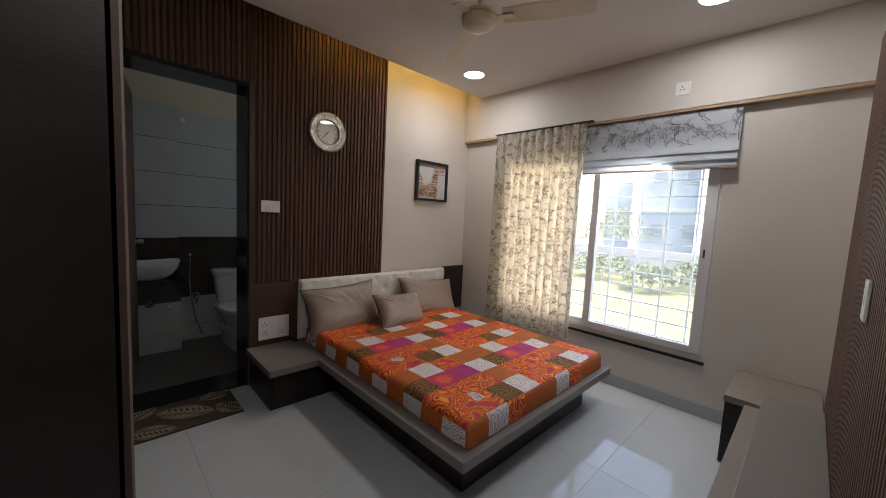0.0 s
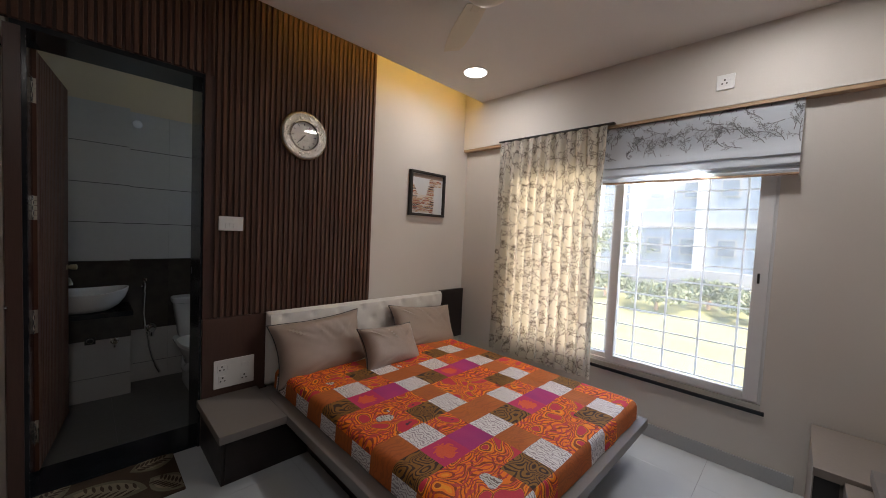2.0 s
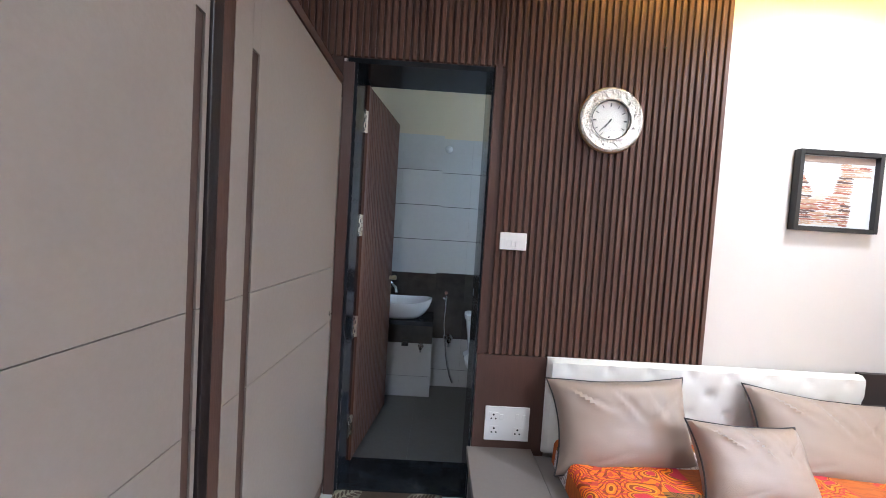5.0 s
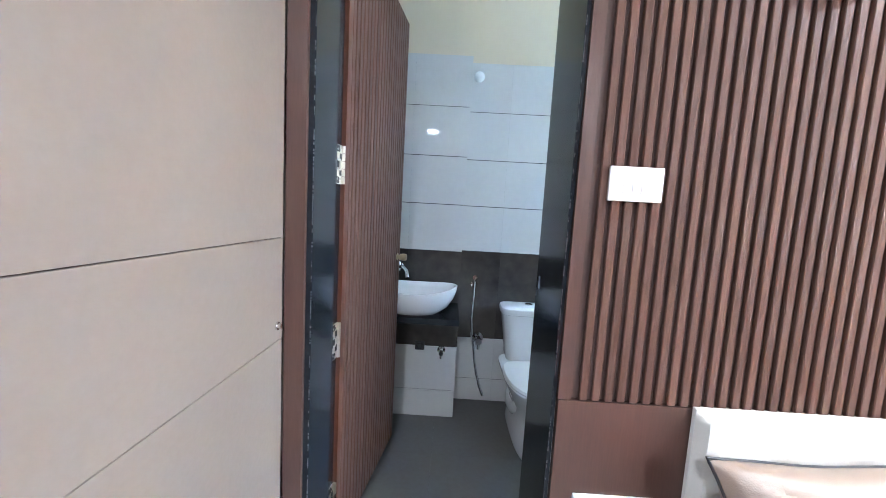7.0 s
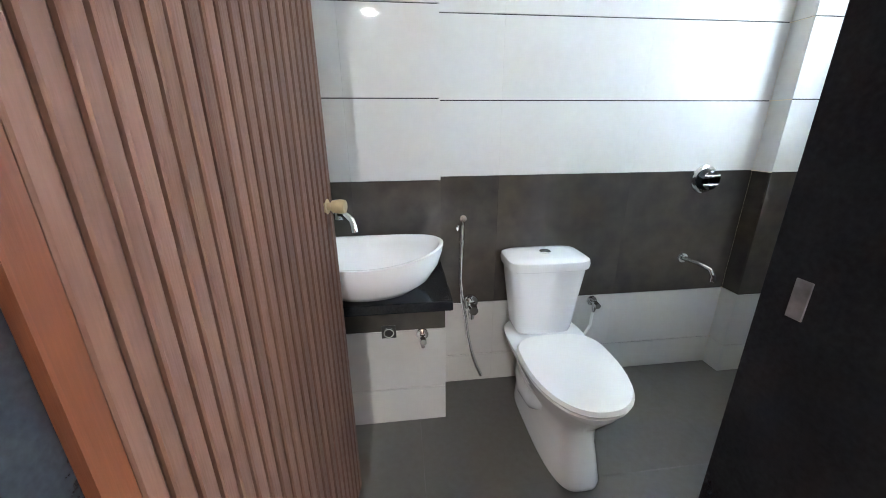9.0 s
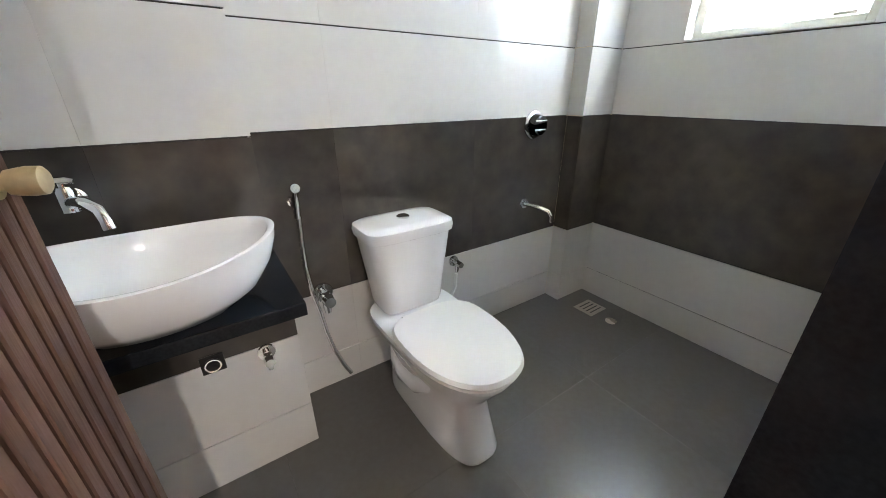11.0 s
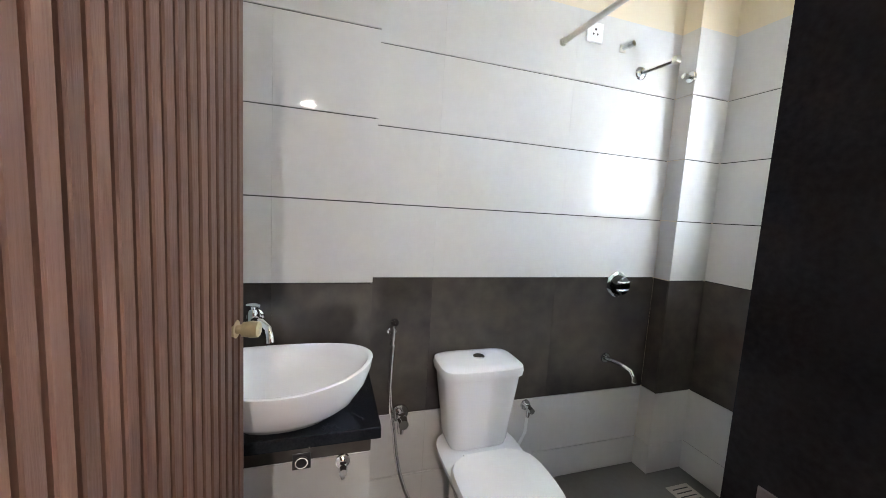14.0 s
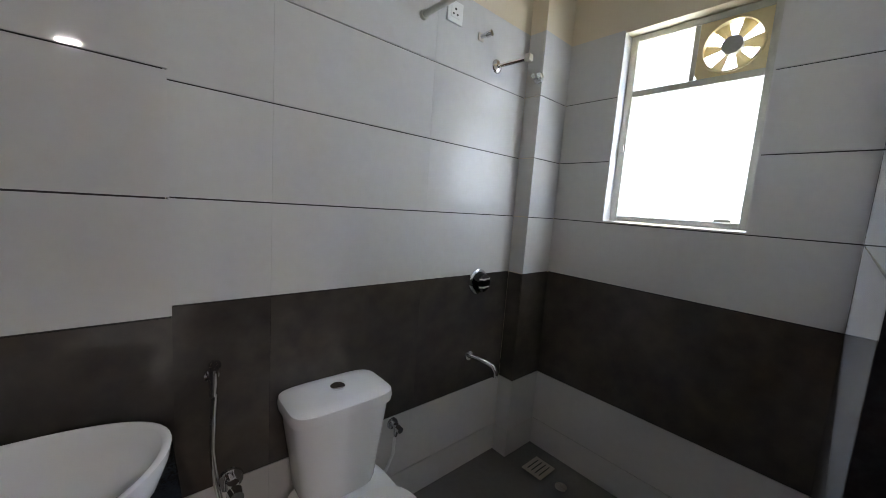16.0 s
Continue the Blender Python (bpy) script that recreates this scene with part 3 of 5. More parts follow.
# ---- bedspread ----
def patchwork():
    m = bpy.data.materials.new("orange patchwork cotton")
    m.use_nodes = True
    t = m.node_tree
    n, l = t.nodes, t.links
    b = n["Principled BSDF"]
    b.inputs["Roughness"].default_value = 0.7
    b.inputs["Sheen Weight"].default_value = 0.0

    def node(kind, **kw):
        x = n.new(kind)
        for k, v in kw.items():
            x.inputs[k].default_value = v
        return x

    def math_node(op, a, c=None):
        x = n.new("ShaderNodeMath")
        x.operation = op
        for k, v in enumerate((a, c)):
            if v is None:
                continue
            if isinstance(v, (int, float)):
                x.inputs[k].default_value = v
            else:
                l.new(v, x.inputs[k])
        return x.outputs[0]

    def mixc(f, a, c):
        x = n.new("ShaderNodeMix")
        x.data_type = "RGBA"
        for sock, v in ((x.inputs[0], f), (x.inputs[6], a), (x.inputs[7], c)):
            if isinstance(v, (tuple, float, int)):
                sock.default_value = (*v, 1) if isinstance(v, tuple) else v
            else:
                l.new(v, sock)
        return x.outputs[2]

    def vec(op, a, c=None, d=None):
        x = n.new("ShaderNodeVectorMath")
        x.operation = op
        for k, v in enumerate((a, c, d)):
            if isinstance(v, tuple):
                x.inputs[k].default_value = v
            elif v is not None:
                l.new(v, x.inputs[k])
        return x.outputs[0]

    uv = n.new("ShaderNodeUVMap")
    # a block of four by four squares that repeats over the cloth
    cell = vec("MULTIPLY", vec("SUBTRACT", uv.outputs[0], (1.878, 2.3165, 0)), (1 / 0.1635, -1 / 0.153, 1))
    sep = n.new("ShaderNodeSeparateXYZ")
    l.new(vec("FLOOR", cell), sep.inputs[0])
    col_i, row_i = (math_node("FLOORED_MODULO", o, 4.0) for o in (sep.outputs[0], sep.outputs[1]))
    code = math_node("DIVIDE", math_node("ADD", math_node("ADD", col_i, math_node("MULTIPLY", row_i, 4.0)), 0.5), 16.0)
    ramp = n.new("ShaderNodeValToRGB")
    ramp.color_ramp.interpolation = "CONSTANT"
    # 0 paisley, 1 white, 2 brown, 3 rust, 4 magenta with a flower, 5 purple magenta
    block = "0210" "1033" "4512" "0030"
    for k, kind in enumerate(block):
        e = ramp.color_ramp.elements[0] if k == 0 else ramp.color_ramp.elements.new(k / 16)
        e.position, e.color = k / 16, (int(kind) / 8, int(kind) / 8, int(kind) / 8, 1)
    l.new(code, ramp.inputs[0])
    kind_of = math_node("MULTIPLY", ramp.outputs[0], 8.0)

    def is_kind(k):
        return math_node("LESS_THAN", math_node("ABSOLUTE", math_node("SUBTRACT", kind_of, float(k))), 0.4)

    frac = vec("SUBTRACT", vec("FRACTION", cell), (0.5, 0.5, 0))
    mid = n.new("ShaderNodeVectorMath")
    mid.operation = "LENGTH"
    l.new(frac, mid.inputs[0])
    warp = node("ShaderNodeTexNoise", Scale=6.0, Detail=1.5)
    l.new(uv.outputs[0], warp.inputs["Vector"])
    bent = vec("MULTIPLY_ADD", warp.outputs["Color"], (0.20, 0.20, 0), uv.outputs[0])
    # teardrops with their own rings and fringes
    vor = node("ShaderNodeTexVoronoi", Scale=8.0)
    l.new(vec("MULTIPLY", bent, (1.0, 1.35, 0)), vor.inputs["Vector"])
    dist = vor.outputs["Distance"]
    rings = math_node("GREATER_THAN", math_node("SINE", math_node("MULTIPLY", dist, 52.0)), 0.35)
    scroll = node("ShaderNodeTexWave", Scale=13.0, Distortion=9.0, Detail=1.0)
    scroll.wave_type = "RINGS"
    scroll.inputs["Detail Scale"].default_value = 1.6
    l.new(bent, scroll.inputs["Vector"])
    curls = math_node("GREATER_THAN", scroll.outputs["Fac"], 0.72)
    hair = node("ShaderNodeTexWave", Scale=20.0, Distortion=9.0, Detail=1.5)
    hair.inputs["Detail Scale"].default_value = 2.0
    l.new(uv.outputs[0], hair.inputs["Vector"])
    thin = math_node("GREATER_THAN", hair.outputs["Fac"], 0.74)
    maroon, orange, pink = (0.22, 0.020, 0.008), (0.95, 0.215, 0.003), (0.64, 0.030, 0.065)
    paisley = mixc(math_node("LESS_THAN", dist, 0.36), orange, pink)
    paisley = mixc(math_node("LESS_THAN", math_node("ABSOLUTE", math_node("SUBTRACT", dist, 0.40)), 0.045), paisley, (0.95, 0.33, 0.015))
    paisley = mixc(math_node("MULTIPLY", math_node("MULTIPLY", rings, math_node("GREATER_THAN", dist, 0.30)), 0.9), paisley, maroon)
    paisley = mixc(math_node("MULTIPLY", math_node("MULTIPLY", curls, math_node("GREATER_THAN", dist, 0.5)), 0.85), paisley, (0.60, 0.045, 0.05))
    paisley = mixc(math_node("LESS_THAN", dist, 0.09), paisley, (0.10, 0.03, 0.06))
    patch = math_node("GREATER_THAN", warp.outputs["Fac"], 0.70)
    paisley = mixc(patch, paisley, mixc(thin, (0.62, 0.60, 0.60), (0.20, 0.15, 0.15)))
    white = mixc(math_node("MULTIPLY", thin, 0.8), (0.80, 0.76, 0.77), (0.30, 0.24, 0.27))
    brown = mixc(rings, (0.27, 0.115, 0.016), (0.045, 0.016, 0.008))
    rust = mixc(math_node("MULTIPLY", curls, 0.30), mixc(warp.outputs["Fac"], (0.60, 0.155, 0.022), (0.42, 0.085, 0.016)), (0.24, 0.06, 0.02))
    flower = math_node("MULTIPLY", math_node("LESS_THAN", math_node("ADD", mid.outputs["Value"], math_node("MULTIPLY", scroll.outputs["Fac"], 0.10)), 0.36), 0.85)
    bloom = mixc(flower, (0.60, 0.025, 0.13), (0.82, 0.12, 0.02))
    purple = mixc(warp.outputs["Fac"], (0.62, 0.03, 0.17), (0.26, 0.02, 0.20))
    col = paisley
    for k, c in ((1, white), (2, brown), (3, rust), (4, bloom), (5, purple)):
        col = mixc(is_kind(k), col, c)
    fine = node("ShaderNodeTexNoise", Scale=140.0, Detail=3.0)
    l.new(uv.outputs[0], fine.inputs["Vector"])
    hsv = n.new("ShaderNodeHueSaturation")
    l.new(col, hsv.inputs["Color"])
    rng = n.new("ShaderNodeMapRange")
    rng.inputs[3].default_value, rng.inputs[4].default_value = 0.85, 1.15
    l.new(fine.outputs["Fac"], rng.inputs[0])
    l.new(rng.outputs[0], hsv.inputs["Value"])
    l.new(hsv.outputs[0], b.inputs["Base Color"])
    bp = node("ShaderNodeBump", Strength=0.15, Distance=0.004)
    l.new(fine.outputs["Fac"], bp.inputs["Height"])
    l.new(bp.outputs[0], b.inputs["Normal"])
    return m


MX0, MX1, MY0, MY1, MZ0, MZ1 = 1.735, 3.19, 0.925, 2.66, 0.29, 0.412
bm = bmesh.new()
uvl = bm.loops.layers.uv.new("UVMap")
DROP, R = MZ1 - MZ0, 0.035
us = [MX0 - DROP + 0.02 + k * (MX1 - MX0 + 2 * DROP - 0.04) / 110 for k in range(111)]
vs_ = [MY0 - DROP + 0.02 + k * (MY1 - MY0 + DROP - 0.02) / 120 for k in range(121)]


def fold(s, lo, hi):
    """Along the cloth: place across and drop below the top, with a rounded edge."""
    if s < lo + R:
        d = lo + R - s
        a = min(d / R, math.pi / 2)
        return lo + R - R * math.sin(a), R * (1 - math.cos(a)) + max(0, d - R * math.pi / 2)
    if s > hi - R:
        d = s - hi + R
        a = min(d / R, math.pi / 2)
        return hi - R + R * math.sin(a), R * (1 - math.cos(a)) + max(0, d - R * math.pi / 2)
    return s, 0.0


grid = []
for v in vs_:
    row = []
    for u in us:
        x, dx = fold(u, MX0, MX1)
        y, dy = fold(v, MY0, MY1 + 1)
        drop = min(max(dx, dy) + 0.25 * min(dx, dy), DROP - 0.002)
        wob = noise.noise((u * 3.1, v * 3.1, 0.3)) * 0.006 + noise.noise((u * 9, v * 7, 1.7)) * 0.0035 + noise.noise((u * 22, v * 5, 4.0)) * 0.0015
        out = 0.006 * noise.noise((u * 7, v * 7, 9.0)) * (drop / DROP)
        sx = -1 if u < MX0 + R else 1 if u > MX1 - R else 0
        sy = -1 if v < MY0 + R else 0
        row.append((bm.verts.new((x + sx * (out + 0.008 * drop / DROP), y + sy * (out + 0.008 * drop / DROP), MZ1 + wob * (1 - 0.7 * drop / DROP) - drop)), (u, v)))
    grid.append(row)
for j in range(len(vs_) - 1):
    for i in range(len(us) - 1):
        q = (grid[j][i], grid[j][i + 1], grid[j + 1][i + 1], grid[j + 1][i])
        f = bm.faces.new([p[0] for p in q])
        for lp, p in zip(f.loops, q):
            lp[uvl].uv = p[1]
spread = solid("bedspread", bm, patchwork(), "orange and magenta patchwork cotton sheet over the mattress", "bedspread", smooth=True)
solid("mattress", box(MX0 + 0.012, MX1 - 0.012, MY0 + 0.012, NY - 0.075, MZ0, MZ1 - 0.02, 0.03, 3), LEATHER, "mattress covered by the patchwork sheet", "mattress", smooth=True)


# ---- pillows ----
def pillow(name, w, h, d, m, label, seed, trim=None):
    rnd = random.Random(seed)
    ph = rnd.uniform(0, 9)
    ob = thing(name, (0, 0, 0), label, "pillow", "pillows on the bed")
    ob.matrix_basis = m
    n = 34
    bm = bmesh.new()
    sheets = []
    for sgn in (1, -1):
        rows = []
        for j in range(n + 1):
            row = []
            for i in range(n + 1):
                u, v = 2 * i / n - 1, 2 * j / n - 1
                pinch = 1 - 0.11 * (1 - abs(u) ** 2) * abs(v) ** 3 + 0.03 * noise.noise((u * 1.7 + ph, v, 3.0))
                pinch2 = 1 - 0.12 * (1 - abs(v) ** 2) * abs(u) ** 3
                puff = ((1 - u ** 4) * (1 - v ** 4)) ** 0.55
                wr = 0.007 * noise.noise((u * 1.8 + ph, v * 1.6, sgn)) + 0.002 * noise.noise((u * 5, v * 5 + ph, sgn))
                # pulls that run in from the corners and from the upper seam
                crease = 0.0
                for cu, cv, du, dv, depth in ((-1, 1, 0.75, -0.66, 0.013), (1, 1, -0.6, -0.8, 0.007), (-1, -1, 0.9, 0.45, 0.006), (-0.35 + 0.1 * math.sin(ph), 1, 0.45, -0.9, 0.012), (0.25, 1, 0.3, -0.95, 0.006)):
                    along, off = (u - cu) * du + (v - cv) * dv, (u - cu) * dv - (v - cv) * du
                    if 0 < along < 1.1:
                        crease += depth * (math.exp(-((off - 0.05) / 0.035) ** 2) - math.exp(-((off + 0.03) / 0.045) ** 2)) * math.sin(math.pi * along / 1.1)
                row.append(bm.verts.new((u * w / 2 * pinch2, sgn * (d / 2 * puff + (wr + crease) * puff), v * h / 2 * pinch)))
            rows.append(row)
        sheets.append(rows)
        for j in range(n):
            for i in range(n):
                bm.faces.new((rows[j][i], rows[j][i + 1], rows[j + 1][i + 1], rows[j + 1][i]))
    bmesh.ops.remove_doubles(bm, verts=bm.verts, dist=0.0005)
    c = new("cover", mesh_of("cover", bm, SATIN, True))
    c.parent = ob
    if trim:
        pts = []
        for k in range(4 * n + 1):
            s = (k % (4 * n)) / n
            e = int(s)
            f = 2 * (s - e) - 1
            u, v = ((f, -1), (1, f), (-f, 1), (-1, -f))[e]
            pts.append((u * w / 2 * (1 - 0.12 * (1 - v ** 2) * abs(u) ** 3), 0, v * h / 2 * (1 - 0.11 * (1 - u ** 2) * abs(v) ** 3 + 0.03 * noise.noise((u * 1.7 + ph, v, 3.0)))))
        p = new("piping", mesh_of("piping", tube(pts, 0.0038, 8), trim, True))
        p.parent = ob
        tagged(p, "dark piped seam")
    return ob


pillow("pillow", 0.67, 0.41, 0.17, pose(2.01, 2.58, 0.535, -22, -2, 2), "taupe satin pillow with dark seam leaning on the headboard", 1, NAVY)
pillow("pillow", 0.67, 0.39, 0.16, pose(2.95, 2.57, 0.522, -27, 5, -4), "taupe satin pillow with dark seam leaning on the headboard", 2, NAVY)
pillow("cushion", 0.50, 0.31, 0.16, pose(2.44, 2.37, 0.505, -31, 3, 3), "small taupe satin cushion with dark piping", 3, NAVY)

# ---- bedside ledge ----
ledge = thing("bedside_cabinet", (1.5, 2.5, 0), "low dark bedside cabinet with grey taupe top", "bedside cabinet")
part("body", box(1.345, 1.797, 2.305, NY - 0.024, 0.0, 0.247, 0.002), WENGE, ledge, "dark wenge body")
part("top", box(1.322, 1.652, 2.25, NY - 0.024, 0.249, 0.292, 0.003), TAUPE_D, ledge, "grey taupe top")
part("drawer_front", box(1.36, 1.78, 2.297, 2.304, 0.03, 0.235, 0.002), WENGE, ledge)

# ---- low cabinet by the south wall ----
tv = thing("tv_cabinet", (2.8, 0.0, 0), "low taupe media cabinet, open end drawn as a black panel", "cabinet")
YB = SY + 0.032
part("end_unit", box(3.12, EX - 0.013, YB, 0.19, 0.0, 0.38, 0.002), TAUPE, tv)
part("end_top", box(3.08, EX - 0.013, YB, 0.193, 0.382, 0.42, 0.003), TAUPE, tv)
# solid black panel in place of the shade inside the open niche
part("open_end", box(3.10, 3.118, 0.11, 0.187, 0.02, 0.378), BLACK, tv, "black panel for the shade of an open niche")
part("long_body", box(1.9, 3.098, YB, 0.10, 0.0, 0.40, 0.002), TAUPE, tv)
part("long_top", box(1.88, 3.13, YB, 0.03, 0.422, 0.47, 0.003), TAUPE_D, tv, "darker grey taupe top")

# ---- ceiling fan ----
fan = thing("ceiling_fan", (2.10, 1.335, CZ), "cream three-blade ceiling fan at rest", "ceiling fan")
FX, FY = 2.10, 1.335
part("canopy", loft(bmesh.new(), [ring(FX, FY, z, r, r, 28) for r, z in ((0.03, 2.55), (0.06, 2.57), (0.065, CZ - 0.001))]), FAN_C, fan, "", True)
part("rod", loft(bmesh.new(), [ring(FX, FY, z, 0.012, 0.012, 14) for z in (2.48, 2.56)]), FAN_C, fan, "", True)
part("motor", loft(bmesh.new(), [ring(FX, FY, z, r, r, 40) for r, z in ((0.03, 2.375), (0.06, 2.38), (0.09, 2.40), (0.098, 2.43), (0.095, 2.455), (0.07, 2.475), (0.03, 2.485))]), FAN_C, fan, "cream motor housing", True)
part("motor_band", loft(bmesh.new(), [ring(FX, FY, z, 0.0992, 0.0992, 40) for z in (2.428, 2.44)]), BRASS, fan, "gold band", True)
for a in (-61, 59, 179):
    bm = bmesh.new()
    rows = []
    for k in range(9):
        s = k / 8
        r0 = 0.13 + 0.47 * s
        w = 0.052 + 0.012 * math.sin(s * math.pi) if s < 0.97 else 0.045
        rows.append([(r0, -w, 2.437 + 0.010), (r0, w, 2.437 - 0.010), (r0, w, 2.441 - 0.010), (r0, -w, 2.441 + 0.010)])
    loft(bm, rows)
    mm = Matrix.Translation((FX, FY, 0)) @ Matrix.Rotation(radians(a), 4, "Z")
    bmesh.ops.transform(bm, matrix=mm, verts=bm.verts)
    bl = part("blade", bm, FAN_C, fan)
    q = bm_box(bmesh.new(), 0.085, 0.19, -0.02, 0.02, 2.431, 2.437, 0.002)
    bmesh.ops.transform(q, matrix=mm, verts=q.verts)
    part("blade_bracket", q, FAN_C, bl)


# ---- ceiling lamps ----
def downlight(x, y, share=1.0):
    d = thing("ceiling_light", (x, y, CZ), "round white recessed ceiling light, lit", "ceiling light", "ceiling lights")
    part("bezel", loft(bmesh.new(), [ring(x, y, z, r, r, 40) for r, z in ((0.098, CZ - 0.001), (0.097, CZ - 0.006), (0.088, CZ - 0.007), (0.086, CZ - 0.003))], True, False), PLASTIC, d, "", True)
    part("diffuser", loft(bmesh.new(), [ring(x, y, z, 0.085, 0.085, 40) for z in (CZ - 0.0055, CZ - 0.003)]), glow_mat("lit diffuser", (0.95, 0.98, 1.0), LED_GLOW), d, "glowing white diffuser")
    lamp("light_of_downlight", "AREA", LED * share, look((x, y, CZ - 0.012), (x, y, 0)), (0.93, 0.97, 1.0), 0.16)


downlight(3.03, 2.195)
downlight(3.02, 0.425)
downlight(0.65, 0.22, 1.0)
cove = thing("cove_light", (1.8, 2.6, CZ), "warm yellow light strip hidden in the ceiling slot", "light strip")
part("strip", box(1.75, EX - 0.1, 2.575, 2.587, CZ + 0.05, CZ + 0.056), glow_mat("lit yellow strip", (1.0, 0.62, 0.12), 2.0), cove)
lamp("light_of_cove", "AREA", COVE, look((2.65, 2.60, CZ + 0.10), (2.65, 2.80, CZ + 0.06)), (1.0, 0.62, 0.10), 1.75, 0.03, "RECTANGLE")
nail = thing("wall_nail", (2.17, NY - 0.02, 2.33), "small dark nail in the walnut slats", "nail")
part("head", tube([(2.163, NY - 0.02, 2.33), (2.163, NY - 0.032, 2.332), (2.163, NY - 0.033, 2.332), (2.163, NY - 0.036, 2.332)], [0.003, 0.003, 0.006, 0.005], 10), BLACK, nail)

# ---- window ----
window = thing("window_1", (EX + 0.06, 1.3, WZ0), "white sliding window with a steel grille outside", "window", kind="structure")
FX0, FX1 = EX + 0.015, EX + 0.085
for b in ((WY0, WY0 + 0.07, WZ0, WZ1), (WY1 - 0.06, WY1, WZ0, WZ1), (WY0 + 0.06, WY1 - 0.06, WZ0, WZ0 + 0.055), (WY0 + 0.06, WY1 - 0.06, WZ1 - 0.055, WZ1)):
    part("window_frame", box(FX0, FX1, b[0], b[1], b[2], b[3], 0.003), WHITE_FR, window)
for (y0, y1, dx) in ((WY0 + 0.015, 1.285, 0.0), (1.235, WY1 - 0.015, 0.03)):
    x0, x1 = FX0 - 0.012 + dx, FX0 + 0.018 + dx
    s = part("sash", box(x0, x1, y0, y0 + 0.07, WZ0 + 0.04, WZ1 - 0.04, 0.003), WHITE_FR, window)
    part("sash_bar", box(x0, x1, y1 - 0.05, y1, WZ0 + 0.04, WZ1 - 0.04, 0.003), WHITE_FR, s)
    part("sash_bar", box(x0, x1, y0 + 0.07, y1 - 0.05, WZ0 + 0.04, WZ0 + 0.09, 0.003), WHITE_FR, s)
    part("sash_bar", box(x0, x1, y0 + 0.07, y1 - 0.05, WZ1 - 0.09, WZ1 - 0.04, 0.003), WHITE_FR, s)
    pane = part("pane", box((x0 + x1) / 2 - 0.002, (x0 + x1) / 2 + 0.002, y0 + 0.071, y1 - 0.051, WZ0 + 0.091, WZ1 - 0.091), HAZED, s)
    pane.visible_shadow = False
part("latch", box(FX0 - 0.018, FX0 - 0.0125, 0.452, 0.464, 1.14, 1.20, 0.001), BLACK, window, "small black latch")
part("track", box(EX + 0.001, FX0 - 0.001, WY0, WY1, WZ0, WZ0 + 0.03, 0.002), ALU, window, "aluminium sliding track")
solid("window_sill", box(EX - 0.02, EX + 0.014, WY0 - 0.02, WY1 + 0.02, WZ0 - 0.022, WZ0 - 0.002, 0.003), GRANITE, "thin dark stone window sill", "window sill", "structure")
grille = thing("window_grille", (EX + 0.2, 1.3, WZ0), "white painted steel window grille", "grille")
GX = EX + 0.215
y = WY0 - 0.05
while y < WY1 + 0.06:
    part("upright_bar", box(GX, GX + 0.012, y - 0.006, y + 0.006, WZ0 - 0.04, WZ1 + 0.04), WHITE_FR, grille)
    y += 0.205
z = WZ0 + 0.04
while z < WZ1:
    part("cross_bar", box(GX + 0.0125, GX + 0.0205, WY0 - 0.07, WY1 + 0.07, z - 0.0055, z + 0.0055), WHITE_FR, grille)
    z += 0.128


# ---- curtain and blind ----
def cloth_mat(name, base, shine_through):
    m = mat(name, base, 0.75, vary=0.04, scale=5, fine=350, bump=0.15)
    n, l = m.node_tree.nodes, m.node_tree.links
    tr, mx = n.new("ShaderNodeBsdfTranslucent"), n.new("ShaderNodeMixShader")
    tr.inputs["Color"].default_value = (*base, 1)
    mx.inputs[0].default_value = shine_through
    l.new(n["Principled BSDF"].outputs[0], mx.inputs[1])
    l.new(tr.outputs[0], mx.inputs[2])
    l.new(mx.outputs[0], n["Material Output"].inputs["Surface"])
    return m


CLOTH = cloth_mat("cream curtain cloth", (0.74, 0.70, 0.62), 0.42)
BLINDCLOTH = cloth_mat("pale grey blind cloth", (0.62, 0.67, 0.73), 0.2)
TWIG_C = mat("brown-grey twig print", (0.15, 0.12, 0.095), 0.8, vary=0.15)
TWIG_B = mat("grey twig print", (0.15, 0.15, 0.165), 0.8, vary=0.15)


